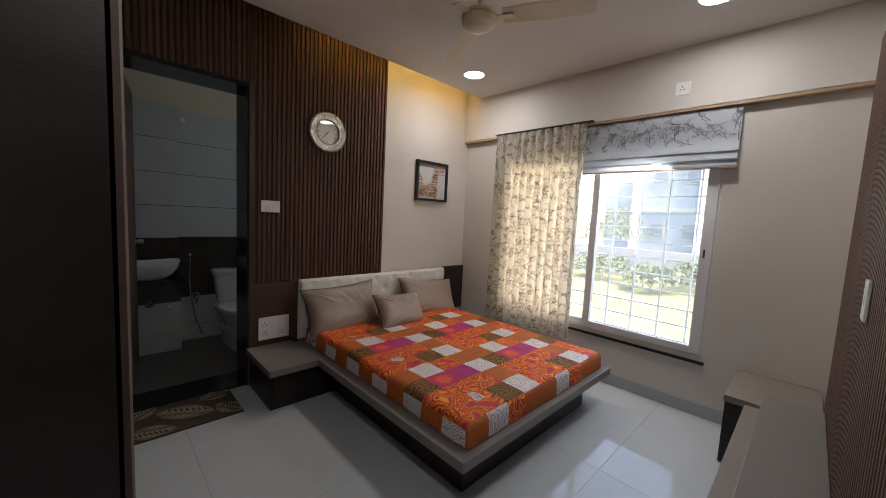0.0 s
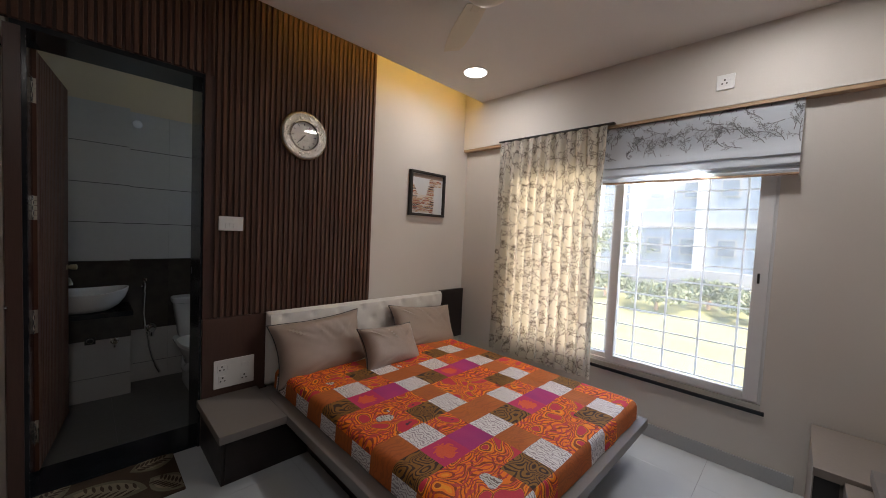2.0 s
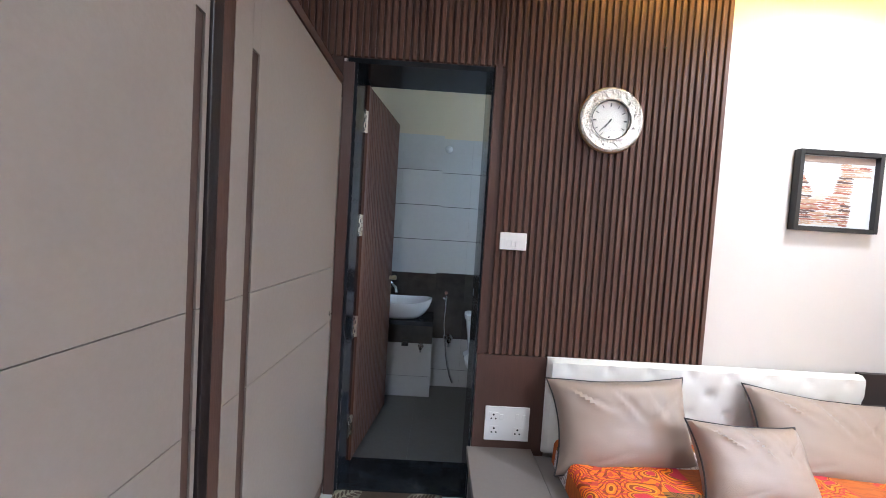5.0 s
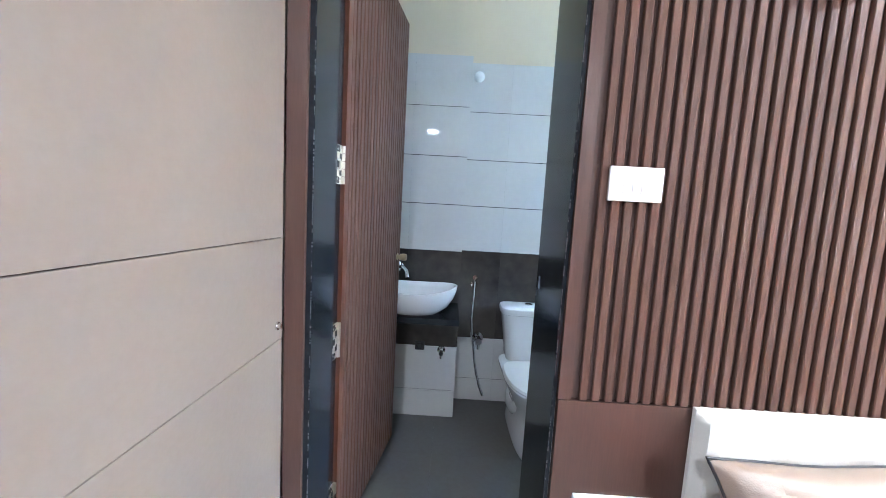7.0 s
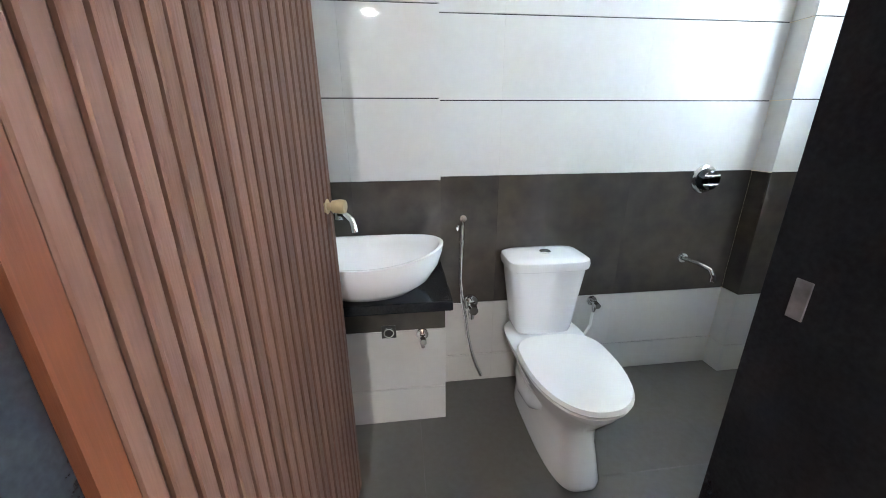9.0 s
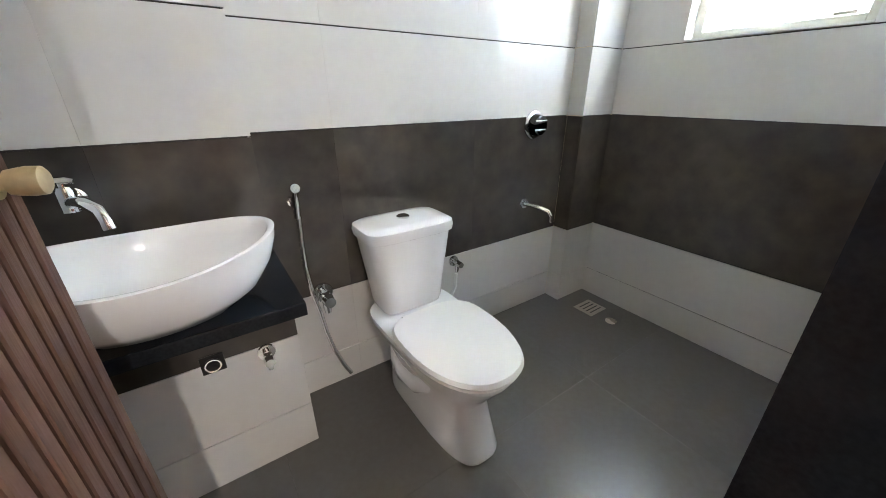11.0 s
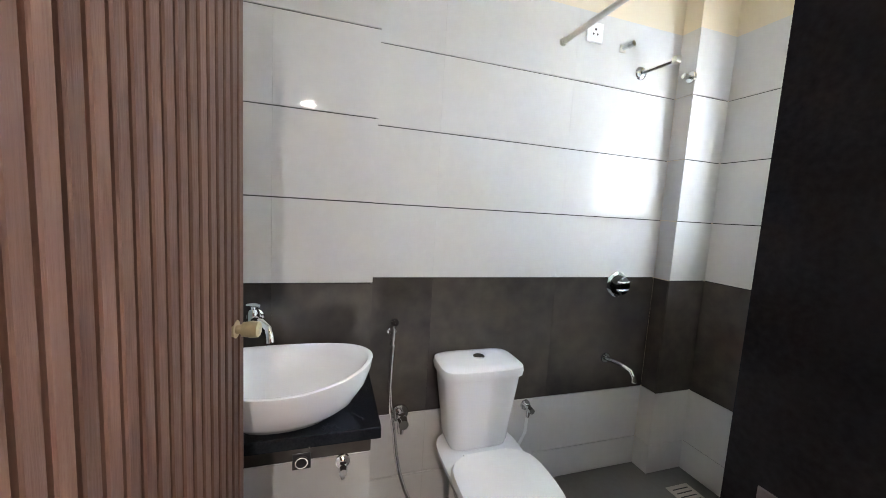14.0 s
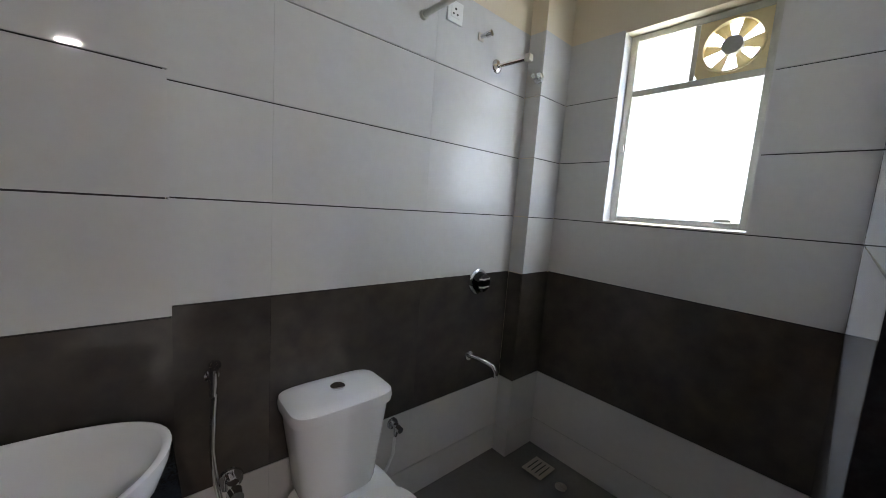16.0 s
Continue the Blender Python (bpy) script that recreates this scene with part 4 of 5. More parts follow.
def twig_print(surface, w, h, step, size, width, seed):
    """Branching twigs with buds, as thin ribbons laid on surface(s, t), s and t in metres along the cloth."""
    rnd = random.Random(seed)
    verts, faces = [], []

    def ribbon(pts, w0, w1):
        base = None
        for k, (s, t) in enumerate(pts):
            s2, t2 = pts[min(k + 1, len(pts) - 1)]
            s1, t1 = pts[max(k - 1, 0)]
            d = math.hypot(s2 - s1, t2 - t1) or 1.0
            ww = (w0 + (w1 - w0) * k / (len(pts) - 1)) / 2
            nx, ny = -(t2 - t1) / d * ww, (s2 - s1) / d * ww
            a, b = (s + nx, t + ny), (s - nx, t - ny)
            if not (0 < s < w and 0 < t < h):
                base = None
                continue
            verts.extend((surface(*a), surface(*b)))
            now = len(verts) - 2
            if base is not None:
                faces.append((base, base + 1, now + 1, now))
            base = now

    def bud(s, t, r):
        if r < s < w - r and r < t < h - r:
            k0 = len(verts)
            verts.extend(surface(s + r * math.cos(k * 1.2566), t + r * math.sin(k * 1.2566)) for k in range(5))
            faces.append(tuple(range(k0, k0 + 5)))

    def grow(s, t, ang, ln, wd, depth):
        pts, n, bend = [], 8, rnd.uniform(-0.14, 0.14)
        for k in range(n + 1):
            pts.append((s, t))
            s, t = s + ln / n * math.cos(ang), t + ln / n * math.sin(ang)
            ang += bend + rnd.uniform(-0.08, 0.08)
            if depth and k in (2, 3, 5, 6, 7):
                side = rnd.choice((-1, 1))
                grow(pts[-1][0], pts[-1][1], ang + side * rnd.uniform(0.55, 0.95), ln * rnd.uniform(0.3, 0.5), wd * 0.7, depth - 1)
        ribbon(pts, wd, wd * 0.5)
        bud(pts[-1][0], pts[-1][1], wd * 0.95)

    t = 0.0
    row = 0
    while t < h:
        s = (row % 2) * step * 0.5
        while s < w + step:
            grow(s + rnd.uniform(-0.3, 0.3) * step, t + rnd.uniform(-0.3, 0.3) * step, rnd.uniform(0.6, 2.5) if row % 2 else rnd.uniform(-0.3, 1.8), size * rnd.uniform(0.8, 1.2), width, 2)
            s += step
        t += step * 0.8
        row += 1
    bm = bmesh.new()
    vs = [bm.verts.new(v) for v in verts]
    for f in faces:
        bm.faces.new([vs[k] for k in f])
    return bm


curtain = thing("curtain", (3.55, 1.8, 0.3), "cream pleated curtain with a dark twig print, drawn aside", "curtain")
CY0, CY1, CT, CB = 1.345, 2.29, 2.185, 0.30
bm = bmesh.new()
uvl = bm.loops.layers.uv.new("UVMap")
NU, NV = 260, 46


def drape(u, v, out=0.0):
    ph = u * 2 * math.pi * 11 + 0.8 * noise.noise((u * 5, 0.0, 2.0))
    amp = 0.012 + 0.022 * min(1, v * 3) * (0.75 + 0.5 * noise.noise((u * 7, v * 0.8, 5.0)))
    pleat = math.sin(ph) + 0.25 * math.sin(2 * ph + 1)
    x = 3.545 - amp * pleat + 0.010 * noise.noise((u * 3, v * 2, 1.0)) - 0.01 * v
    y = CY0 + (CY1 - CY0) * u + 0.006 * math.cos(ph) * min(1, v * 4) + 0.018 * math.sin(math.pi * v) * (0.5 - u)
    return (x - out, y, CT + (CB - CT) * v + 0.008 * math.sin(ph) * max(0, (v - 0.97) / 0.03))


g = []
for j in range(NV + 1):
    g.append([(bm.verts.new(drape(i / NU, j / NV)), (i / NU, j / NV)) for i in range(NU + 1)])
for j in range(NV):
    for i in range(NU):
        q = (g[j][i], g[j][i + 1], g[j + 1][i + 1], g[j + 1][i])
        f = bm.faces.new([p[0] for p in q])
        for lp, p in zip(f.loops, q):
            lp[uvl].uv = p[1]
part("drape", bm, CLOTH, curtain, "", True)
CW, CH = 1.55, CT - CB
tagged(part("twig_print", twig_print(lambda s, t: drape(s / CW, 1 - t / CH, 0.0025), CW, CH, 0.066, 0.070, 0.0030, 21), TWIG_C, curtain, "dark twig print"), kind="stuff")
curtain_rail = thing("curtain_rail", (3.56, 1.8, 2.19), "thin black curtain rail under the beam", "curtain rail")
part("rail", box(3.535, 3.574, 1.30, 2.31, 2.19, 2.20, 0.002), BLACK, curtain_rail)

blind = thing("roman_blind", (3.6, 0.84, 1.8), "raised roman blind with a dark twig print", "blind")
BY0, BY1 = 0.33, 1.37
bm = bmesh.new()
uvl = bm.loops.layers.uv.new("UVMap")
prof = [(3.600, 2.172), (3.597, 2.08), (3.594, 1.99), (3.592, 1.925), (3.575, 1.898), (3.566, 1.872), (3.585, 1.868), (3.592, 1.878), (3.582, 1.862), (3.566, 1.838), (3.562, 1.818), (3.58, 1.806), (3.594, 1.815), (3.588, 1.80), (3.57, 1.784), (3.574, 1.772), (3.60, 1.770)]
g = []
acc = 0.0
for k, (x, z) in enumerate(prof):
    if k:
        acc += math.hypot(x - prof[k - 1][0], z - prof[k - 1][1])
    row = []
    for i in range(41):
        u = i / 40
        row.append((bm.verts.new((x + 0.003 * noise.noise((u * 6, k * 0.4, 0)), BY0 + (BY1 - BY0) * u, z + 0.004 * noise.noise((u * 4, k * 0.6, 3)))), (u * (BY1 - BY0), acc)))
    g.append(row)
for j in range(len(prof) - 1):
    for i in range(40):
        q = (g[j][i], g[j][i + 1], g[j + 1][i + 1], g[j + 1][i])
        f = bm.faces.new([p[0] for p in q])
        for lp, p in zip(f.loops, q):
            lp[uvl].uv = p[1]
part("cloth", bm, BLINDCLOTH, blind, "", True)
tagged(part("twig_print", twig_print(lambda s, t: (3.5885 + (t / 0.246) * 0.008 - 0.003, BY0 + s, 1.926 + t), BY1 - BY0, 0.245, 0.085, 0.10, 0.0036, 5), TWIG_B, blind, "dark twig print"), kind="stuff")
part("bottom_batten", box(3.572, 3.60, BY0, BY1, 1.758, 1.769, 0.003), TAN, blind, "tan hem batten")
part("headrail", box(3.585, 3.605, BY0, BY1, 2.168, 2.1755), ALU, blind)

# ---- outside ----
GZ = -0.45
ground = solid("ground", bm_box(bmesh.new(), -60, 400, -300, 300, GZ - 0.3, GZ), GRASS, "dry grass lawn outside", "ground", "structure")
solid("pavement", box(EX + 0.25, 6.4, -14, 16, GZ, GZ + 0.06, 0.01), CONCRETE, "pale concrete path outside the window", "pavement", "structure")
solid("garden_wall", box(13.8, 14.0, -16, 22, GZ, GZ + 1.0), CONCRETE, "low pale garden wall", "wall", "structure")
rb = random.Random(11)


def bush(x, y, w, h):
    ob = thing("bush", (x, y, GZ), "green leafy garden bush on the lawn", "bush", "garden bushes")
    part("stem", tube([(x, y, GZ), (x + 0.05, y, GZ + h * 0.3), (x, y + 0.06, GZ + h * 0.6)], [0.05, 0.035, 0.015], 8), TAN, ob)
    bm = bmesh.new()
    for _ in range(900):
        a, e = rb.uniform(0, 2 * math.pi), rb.uniform(-0.2, 1)
        r = w * rb.uniform(0.35, 1.0) * (1 - 0.4 * max(0, e)) * (1 + 0.3 * math.sin(3 * a + x))
        p = Vector((x + r * math.cos(a), y + r * math.sin(a), GZ + h * (0.45 + 0.5 * e * rb.uniform(0.4, 1))))
        s = rb.uniform(0.05, 0.11)
        mm = Matrix.Translation(p) @ Euler((rb.uniform(0, 3), rb.uniform(0, 3), rb.uniform(0, 6))).to_matrix().to_4x4()
        vs = [bm.verts.new(mm @ Vector(c)) for c in ((-s, 0, 0), (0, -s * 0.5, 0.01), (s, 0, 0), (0, s * 0.5, 0.01))]
        bm.faces.new(vs)
    part("crown", bm, LEAF, ob)


for bx, by, bw, bh in ((11.5, 2.9, 0.9, 0.8), (12.5, 4.6, 1.0, 0.9), (13.0, 2.0, 0.9, 0.9), (12.6, 6.4, 1.0, 0.9), (11.8, 1.0, 0.8, 0.8), (19.0, 6.8, 1.6, 3.0)):
    bush(bx, by, bw, bh)
house = thing("apartment_building", (24, 6, GZ), "grey-blue apartment building beyond the garden", "building")
part("wall", box(22, 30, -7.0, 8.5, GZ, 8.0), BLDG, house)
part("roof", box(21.6, 30.3, -7.3, 8.8, 8.0, 8.3), CONCRETE, house)
for fl in range(3):
    part("floor_band", box(21.90, 21.999, -7.0, 8.5, GZ + 2.55 + fl * 2.8, GZ + 2.8 + fl * 2.8), CONCRETE, house)
    for k in range(10):
        y0 = -6.6 + k * 1.5
        w = part("window", box(21.95, 21.999, y0, y0 + 0.75, GZ + 1.2 + fl * 2.8, GZ + 2.05 + fl * 2.8), CONCRETE, house)
        part("pane", box(21.93, 21.949, y0 + 0.07, y0 + 0.68, GZ + 1.27 + fl * 2.8, GZ + 1.98 + fl * 2.8), BLDG_W, w)
for k in range(5):
    part("pier", box(21.7, 21.999, -5.2 + k * 3.0 - 0.2, -5.2 + k * 3.0 + 0.2, GZ, 8.0), WHITE_FR, house)

# ---- bathroom shell ----
BX0, BX1, BY, CXW = 0.40, 2.852, 4.272, 1.117
PLX, PLY = 2.612, 4.177        # west and south faces of the corner pillar
BWY0, BWY1, BWZ0, BWZ1 = 3.325, 3.903, 1.307, 2.215
wall("wall_bath_north", [(BX0 - 0.1, BX1 + 0.2, BY + 0.008, BY + 0.2, -0.15, TOP), (BX0, CXW - 0.008, 4.178, BY + 0.007, -0.1, TOP), (PLX + 0.008, BX1 + 0.007, PLY + 0.008, BY + 0.007, -0.1, TOP)], CREAM, "cream painted bathroom wall above tiles")
wall("wall_bath_east", [(BX1 + 0.008, BX1 + 0.2, BACK - 0.01, BWY0, -0.15, TOP), (BX1 + 0.008, BX1 + 0.2, BWY1, BY + 0.008, -0.15, TOP), (BX1 + 0.008, BX1 + 0.2, BWY0, BWY1, -0.15, BWZ0), (BX1 + 0.008, BX1 + 0.2, BWY0, BWY1, BWZ1, TOP)], CREAM, "cream painted bathroom wall with a window")
wall("wall_bath_west", [(BX0 - 0.1, BX0, BACK, BY + 0.008, -0.15, TOP)], TILE_W)
wall("wall_bath_south", [(BX0 - 0.1, DX0 + 0.02, BACK - 0.009, BACK - 0.002, -0.15, TOP), (DX1, BX1 + 0.008, BACK - 0.009, BACK - 0.002, -0.15, TOP), (DX0, DX1, BACK - 0.009, BACK - 0.002, DZ, TOP)], CREAM)
solid("bath_floor", box(BX0, BX1 + 0.008, 3.031, BY + 0.008, FB - 0.1, FB - 0.01), GROUT, "grey matt bathroom floor tiles", "floor", "structure")
solid("ceiling_bath", box(BX0, BX1 + 0.008, 3.05, BY, 2.70, 2.74), CEIL, "white bathroom ceiling", "ceiling", "structure")

# ---- bathroom fittings ----
slab = solid("vanity_slab", box(BX0 + 0.002, 1.113, 3.778, 4.168, 0.625, 0.66, 0.004), GRANITE, "black granite vanity slab", "countertop")
vanity = thing("vanity_base", (0.75, 4.1, FB), "white tiled vanity base with a dark top row", "vanity")
part("core", box(BX0 + 0.002, 1.1085, 4.044, 4.168, FB, 0.623), GROUT, vanity)
part("dark_tile", box(BX0 + 0.002, 1.1165, 4.036, 4.043, 0.408, 0.623, 0.001), TILE_D, vanity, "dark brown stone tile")
part("dark_tile", box(1.1095, 1.1165, 4.044, 4.168, 0.408, 0.623, 0.001), TILE_D, vanity, "dark brown stone tile")
for a, b in ((FB, 0.115), (0.119, 0.405)):
    part("tile", box(BX0 + 0.002, 1.1165, 4.036, 4.043, a, b, 0.001), TILE_W, vanity)
    part("tile", box(1.1095, 1.1165, 4.044, 4.168, a, b, 0.001), TILE_W, vanity)

basin = thing("wash_basin", (0.835, 3.905, 0.66), "white oval countertop basin with a dipped rim", "basin")


def rim_z(a):
    return 0.818 + 0.013 * math.cos(2 * a) + 0.004 * math.sin(a)


def basin_ring(f, z0, lift, off=0.0):
    out = []
    for i in range(56):
        a = 2 * math.pi * i / 56
        out.append((0.835 + (0.260 * f - off) * math.cos(a), 3.905 + (0.178 * f - off) * math.sin(a), z0 + (rim_z(a) - z0) * lift))
    return out


bm = loft(bmesh.new(), [basin_ring(0.42, 0.661, 0.0), basin_ring(0.62, 0.664, 0.03), basin_ring(0.80, 0.67, 0.22), basin_ring(0.93, 0.67, 0.55), basin_ring(0.99, 0.67, 0.85), basin_ring(1.0, 0.67, 0.985), basin_ring(1.0, 0.67, 1.0, 0.004),
                        basin_ring(1.0, 0.67, 1.0, 0.010), basin_ring(1.0, 0.675, 0.97, 0.016), basin_ring(0.95, 0.68, 0.75, 0.016), basin_ring(0.84, 0.68, 0.40, 0.016), basin_ring(0.6, 0.68, 0.12, 0.016), basin_ring(0.2, 0.68, 0.02, 0.0)])
part("bowl", bm, CERAMIC, basin, "", True)
part("waste", loft(bmesh.new(), [ring(0.835, 3.905, z, r, r, 20) for r, z in ((0.028, 0.679), (0.028, 0.686), (0.02, 0.689))]), CHROME, basin, "chrome waste", True)
part("brand_mark", box(0.915, 0.945, 4.055, 4.057, 0.775, 0.780), TAUPE_D, basin, "small grey printed mark")

tap = thing("basin_tap", (0.716, 4.168, 0.885), "chrome wall-mounted basin tap", "tap")
part("flange", tube([(0.716, 4.169, 0.885), (0.716, 4.160, 0.885), (0.716, 4.155, 0.885), (0.716, 4.1545, 0.885), (0.716, 4.13, 0.885)], [0.029, 0.028, 0.022, 0.016, 0.016], 20), CHROME, tap, "", True)
part("valve_body", tube([(0.716, 4.125, 0.862), (0.716, 4.125, 0.866), (0.716, 4.125, 0.912), (0.716, 4.125, 0.922)], [0.014, 0.019, 0.019, 0.014], 18), CHROME, tap, "", True)
part("spout", tube([(0.719, 4.12, 0.885), (0.735, 4.09, 0.894), (0.755, 4.06, 0.893), (0.777, 4.035, 0.879), (0.783, 4.024, 0.858), (0.785, 4.022, 0.840)], [0.014, 0.014, 0.0135, 0.013, 0.013, 0.0145], 14), CHROME, tap, "", True)
stem = part("tap_handle", tube([(0.716, 4.125, 0.920), (0.716, 4.125, 0.930), (0.716, 4.125, 0.932)], [0.009, 0.009, 0.005], 12), CHROME, tap, "", True)
part("lever", tube([(0.694, 4.135, 0.934), (0.708, 4.129, 0.936), (0.726, 4.121, 0.936), (0.740, 4.114, 0.934)], [0.005, 0.008, 0.008, 0.005], 12), CHROME, stem, "", True)

pipe_hole = thing("waste_outlet", (0.883, 4.03, 0.408), "open black waste outlet in the vanity front", "outlet")
part("plate", box(0.853, 0.913, 4.031, 4.0355, 0.378, 0.436, 0.002), BLACK, pipe_hole)
part("pipe_ring", tube([(0.883, 4.034, 0.408), (0.883, 4.022, 0.408)], 0.020, 20), BLACK, pipe_hole)
part("pipe_rim", loft(bmesh.new(), [[(0.883 + r * math.cos(k * math.pi / 12), y, 0.408 + r * math.sin(k * math.pi / 12)) for k in range(24)] for r, y in ((0.021, 4.026), (0.021, 4.02), (0.017, 4.02), (0.017, 4.026))], False, False), CHROME, pipe_hole)


def valve(at, label, name="angle_valve", s=1.0):
    x, y, z = at
    v = thing(name, at, label, "valve")
    part("flange", tube([(x, y, z), (x, y - 0.006 * s, z), (x, y - 0.0065 * s, z), (x, y - 0.03 * s, z)], [0.027 * s, 0.025 * s, 0.011 * s, 0.011 * s], 18), CHROME, v, "", True)
    part("body", tube([(x, y - 0.03 * s, z + 0.012 * s), (x, y - 0.03 * s, z - 0.03 * s), (x, y - 0.03 * s, z - 0.045 * s)], [0.011 * s, 0.011 * s, 0.008 * s], 14), CHROME, v, "", True)
    part("knob", tube([(x, y - 0.03 * s, z), (x, y - 0.045 * s, z), (x, y - 0.046 * s, z), (x, y - 0.066 * s, z)], [0.010 * s, 0.010 * s, 0.016 * s, 0.014 * s], 14), CHROME, v, "", True)
    return v


valve((1.02, 4.0345, 0.386), "chrome angle valve below the basin")
valve((1.893, BY - 0.001, 0.365), "chrome angle valve feeding the cistern")
valve((1.266, BY - 0.001, 0.40), "chrome angle valve for the hand spray", s=1.5)
hose = thing("cistern_hose", (1.83, 4.2, 0.3), "white braided cistern supply hose", "hose")
part("hose", tube([(1.89, 4.242, 0.31), (1.885, 4.24, 0.24), (1.85, 4.235, 0.18), (1.79, 4.22, 0.17), (1.72, 4.20, 0.20)], 0.007, 10), PLASTIC, hose, "", True)
spray = thing("hand_spray", (1.216, BY, 0.78), "chrome hand spray with hose on a wall hook", "hand spray")
part("hook", tube([(1.216, BY - 0.001, 0.775), (1.216, BY - 0.012, 0.775), (1.216, BY - 0.0125, 0.775), (1.216, BY - 0.045, 0.778)], [0.02, 0.02, 0.010, 0.010], 14), CHROME, spray, "", True)
part("spray_head", tube([(1.216, BY - 0.03, 0.72), (1.216, BY - 0.04, 0.765), (1.216, BY - 0.043, 0.80), (1.216, BY - 0.065, 0.83), (1.216, BY - 0.075, 0.832)], [0.010, 0.012, 0.013, 0.016, 0.015], 14), CHROME, spray, "", True)
part("hose", tube([(1.220, BY - 0.03, 0.725), (1.216, BY - 0.028, 0.64), (1.213, BY - 0.028, 0.54), (1.222, BY - 0.03, 0.43), (1.240, BY - 0.032, 0.33), (1.250, BY - 0.034, 0.24), (1.268, BY - 0.036, 0.15), (1.296, BY - 0.040, 0.06), (1.322, BY - 0.042, 0.0)], 0.009, 10), CHROME, spray, "steel flexible hose", True)

# ---- toilet ----
wc = thing("toilet", (1.57, 3.95, FB), "white close-coupled ceramic toilet with lid closed", "toilet")
TX = 1.57
bm = loft(bmesh.new(), [ring(TX, 4.152, z, rx, ry, 40, 5) for rx, ry, z in ((0.124, 0.085, 0.325), (0.131, 0.09, 0.345), (0.143, 0.096, 0.45), (0.162, 0.102, 0.58), (0.168, 0.105, 0.627))])
part("cistern", bm, CERAMIC, wc, "", True)
bm = loft(bmesh.new(), [ring(TX, 4.150, z, rx, ry, 40, 5) for rx, ry, z in ((0.172, 0.108, 0.629), (0.178, 0.113, 0.632), (0.181, 0.1155, 0.652), (0.177, 0.112, 0.668), (0.162, 0.098, 0.676), (0.11, 0.07, 0.679))])
lid = part("cistern_lid", bm, CERAMIC, wc, "", True)
part("flush_button", loft(bmesh.new(), [ring(TX + 0.005, 4.158, z, r, r, 24) for r, z in ((0.025, 0.678), (0.025, 0.684), (0.021, 0.687))]), CHROME, lid, "chrome dual flush button", True)


def egg(cx, yb, yf, z, w, n=44, p=2.3):
    """A seat-shaped ring: square-ish at the back, long and round in front."""
    cy = yb - 0.16
    out = []
    for i in range(n):
        a = 2 * math.pi * i / n
        c, s = math.cos(a), math.sin(a)
        if s >= 0:
            out.append((cx + w * math.copysign(abs(c) ** (2 / 3.2), c), cy + (yb - cy) * abs(s) ** (2 / 3.2), z))
        else:
            out.append((cx + w * math.copysign(abs(c) ** (2 / p), c), cy - (cy - yf) * abs(s) ** (2 / p), z))
    return out


bm = loft(bmesh.new(), [egg(TX, 4.19, 3.620, FB, 0.108, p=3.4), egg(TX, 4.19, 3.617, FB + 0.02, 0.110, p=3.4), egg(TX, 4.20, 3.640, 0.03, 0.100, p=3.4), egg(TX, 4.21, 3.662, 0.10, 0.096, p=3.2), egg(TX, 4.215, 3.668, 0.15, 0.102, p=2.9), egg(TX, 4.215, 3.640, 0.20, 0.128, p=2.5), egg(TX, 4.218, 3.605, 0.245, 0.150),
                        egg(TX, 4.22, 3.577, 0.285, 0.166), egg(TX, 4.22, 3.565, 0.305, 0.174), egg(TX, 4.22, 3.564, 0.320, 0.174)])
part("bowl", bm, CERAMIC, wc, "", True)
bm = loft(bmesh.new(), [egg(TX, 4.005, 3.563, 0.321, 0.172), egg(TX, 4.007, 3.556, 0.326, 0.178), egg(TX, 4.005, 3.56, 0.335, 0.176)])
part("seat", bm, PLASTIC, wc, "", True)
bm = loft(bmesh.new(), [egg(TX, 4.007, 3.552, 0.338, 0.179), egg(TX, 4.010, 3.548, 0.345, 0.182), egg(TX, 4.005, 3.558, 0.357, 0.175), egg(TX, 3.98, 3.63, 0.365, 0.12), egg(TX, 3.93, 3.75, 0.367, 0.05)])
part("lid", bm, PLASTIC, wc, "closed white seat lid", True)
for s in (-1, 1):
    part("trapway", tube([(TX + s * 0.060, 3.80, 0.20), (TX + s * 0.074, 3.86, 0.14), (TX + s * 0.080, 3.93, 0.09), (TX + s * 0.080, 4.03, 0.07), (TX + s * 0.074, 4.10, 0.10), (TX + s * 0.065, 4.14, 0.17)], [0.02, 0.036, 0.042, 0.044, 0.04, 0.03], 16), CERAMIC, wc, "", True)
    part("lid_hinge", tube([(TX + s * 0.075 - 0.018, 4.012, 0.336), (TX + s * 0.075 + 0.018, 4.012, 0.336)], 0.011, 12), PLASTIC, wc, "", True)

# ---- shower fittings ----
mixer = thing("shower_mixer", (2.367, BY, 0.965), "chrome concealed shower mixer", "mixer")
part("plate", tube([(2.367, BY - 0.001, 0.965), (2.367, BY - 0.008, 0.965), (2.367, BY - 0.012, 0.965)], [0.065, 0.064, 0.058], 28), CHROME, mixer, "", True)
# knob colour holds the dark reflections of a chrome dome
knob = part("mixer_knob", tube([(2.367, BY - 0.012, 0.965), (2.367, BY - 0.03, 0.965), (2.367, BY - 0.048, 0.965), (2.367, BY - 0.055, 0.965)], [0.050, 0.049, 0.044, 0.030], 28), mat("chrome darkened for reflections", (0.10, 0.10, 0.105), 0.08, metal=1.0, vary=0.02, bump=0.0), mixer, "control knob with dark reflections put into its colour", True)
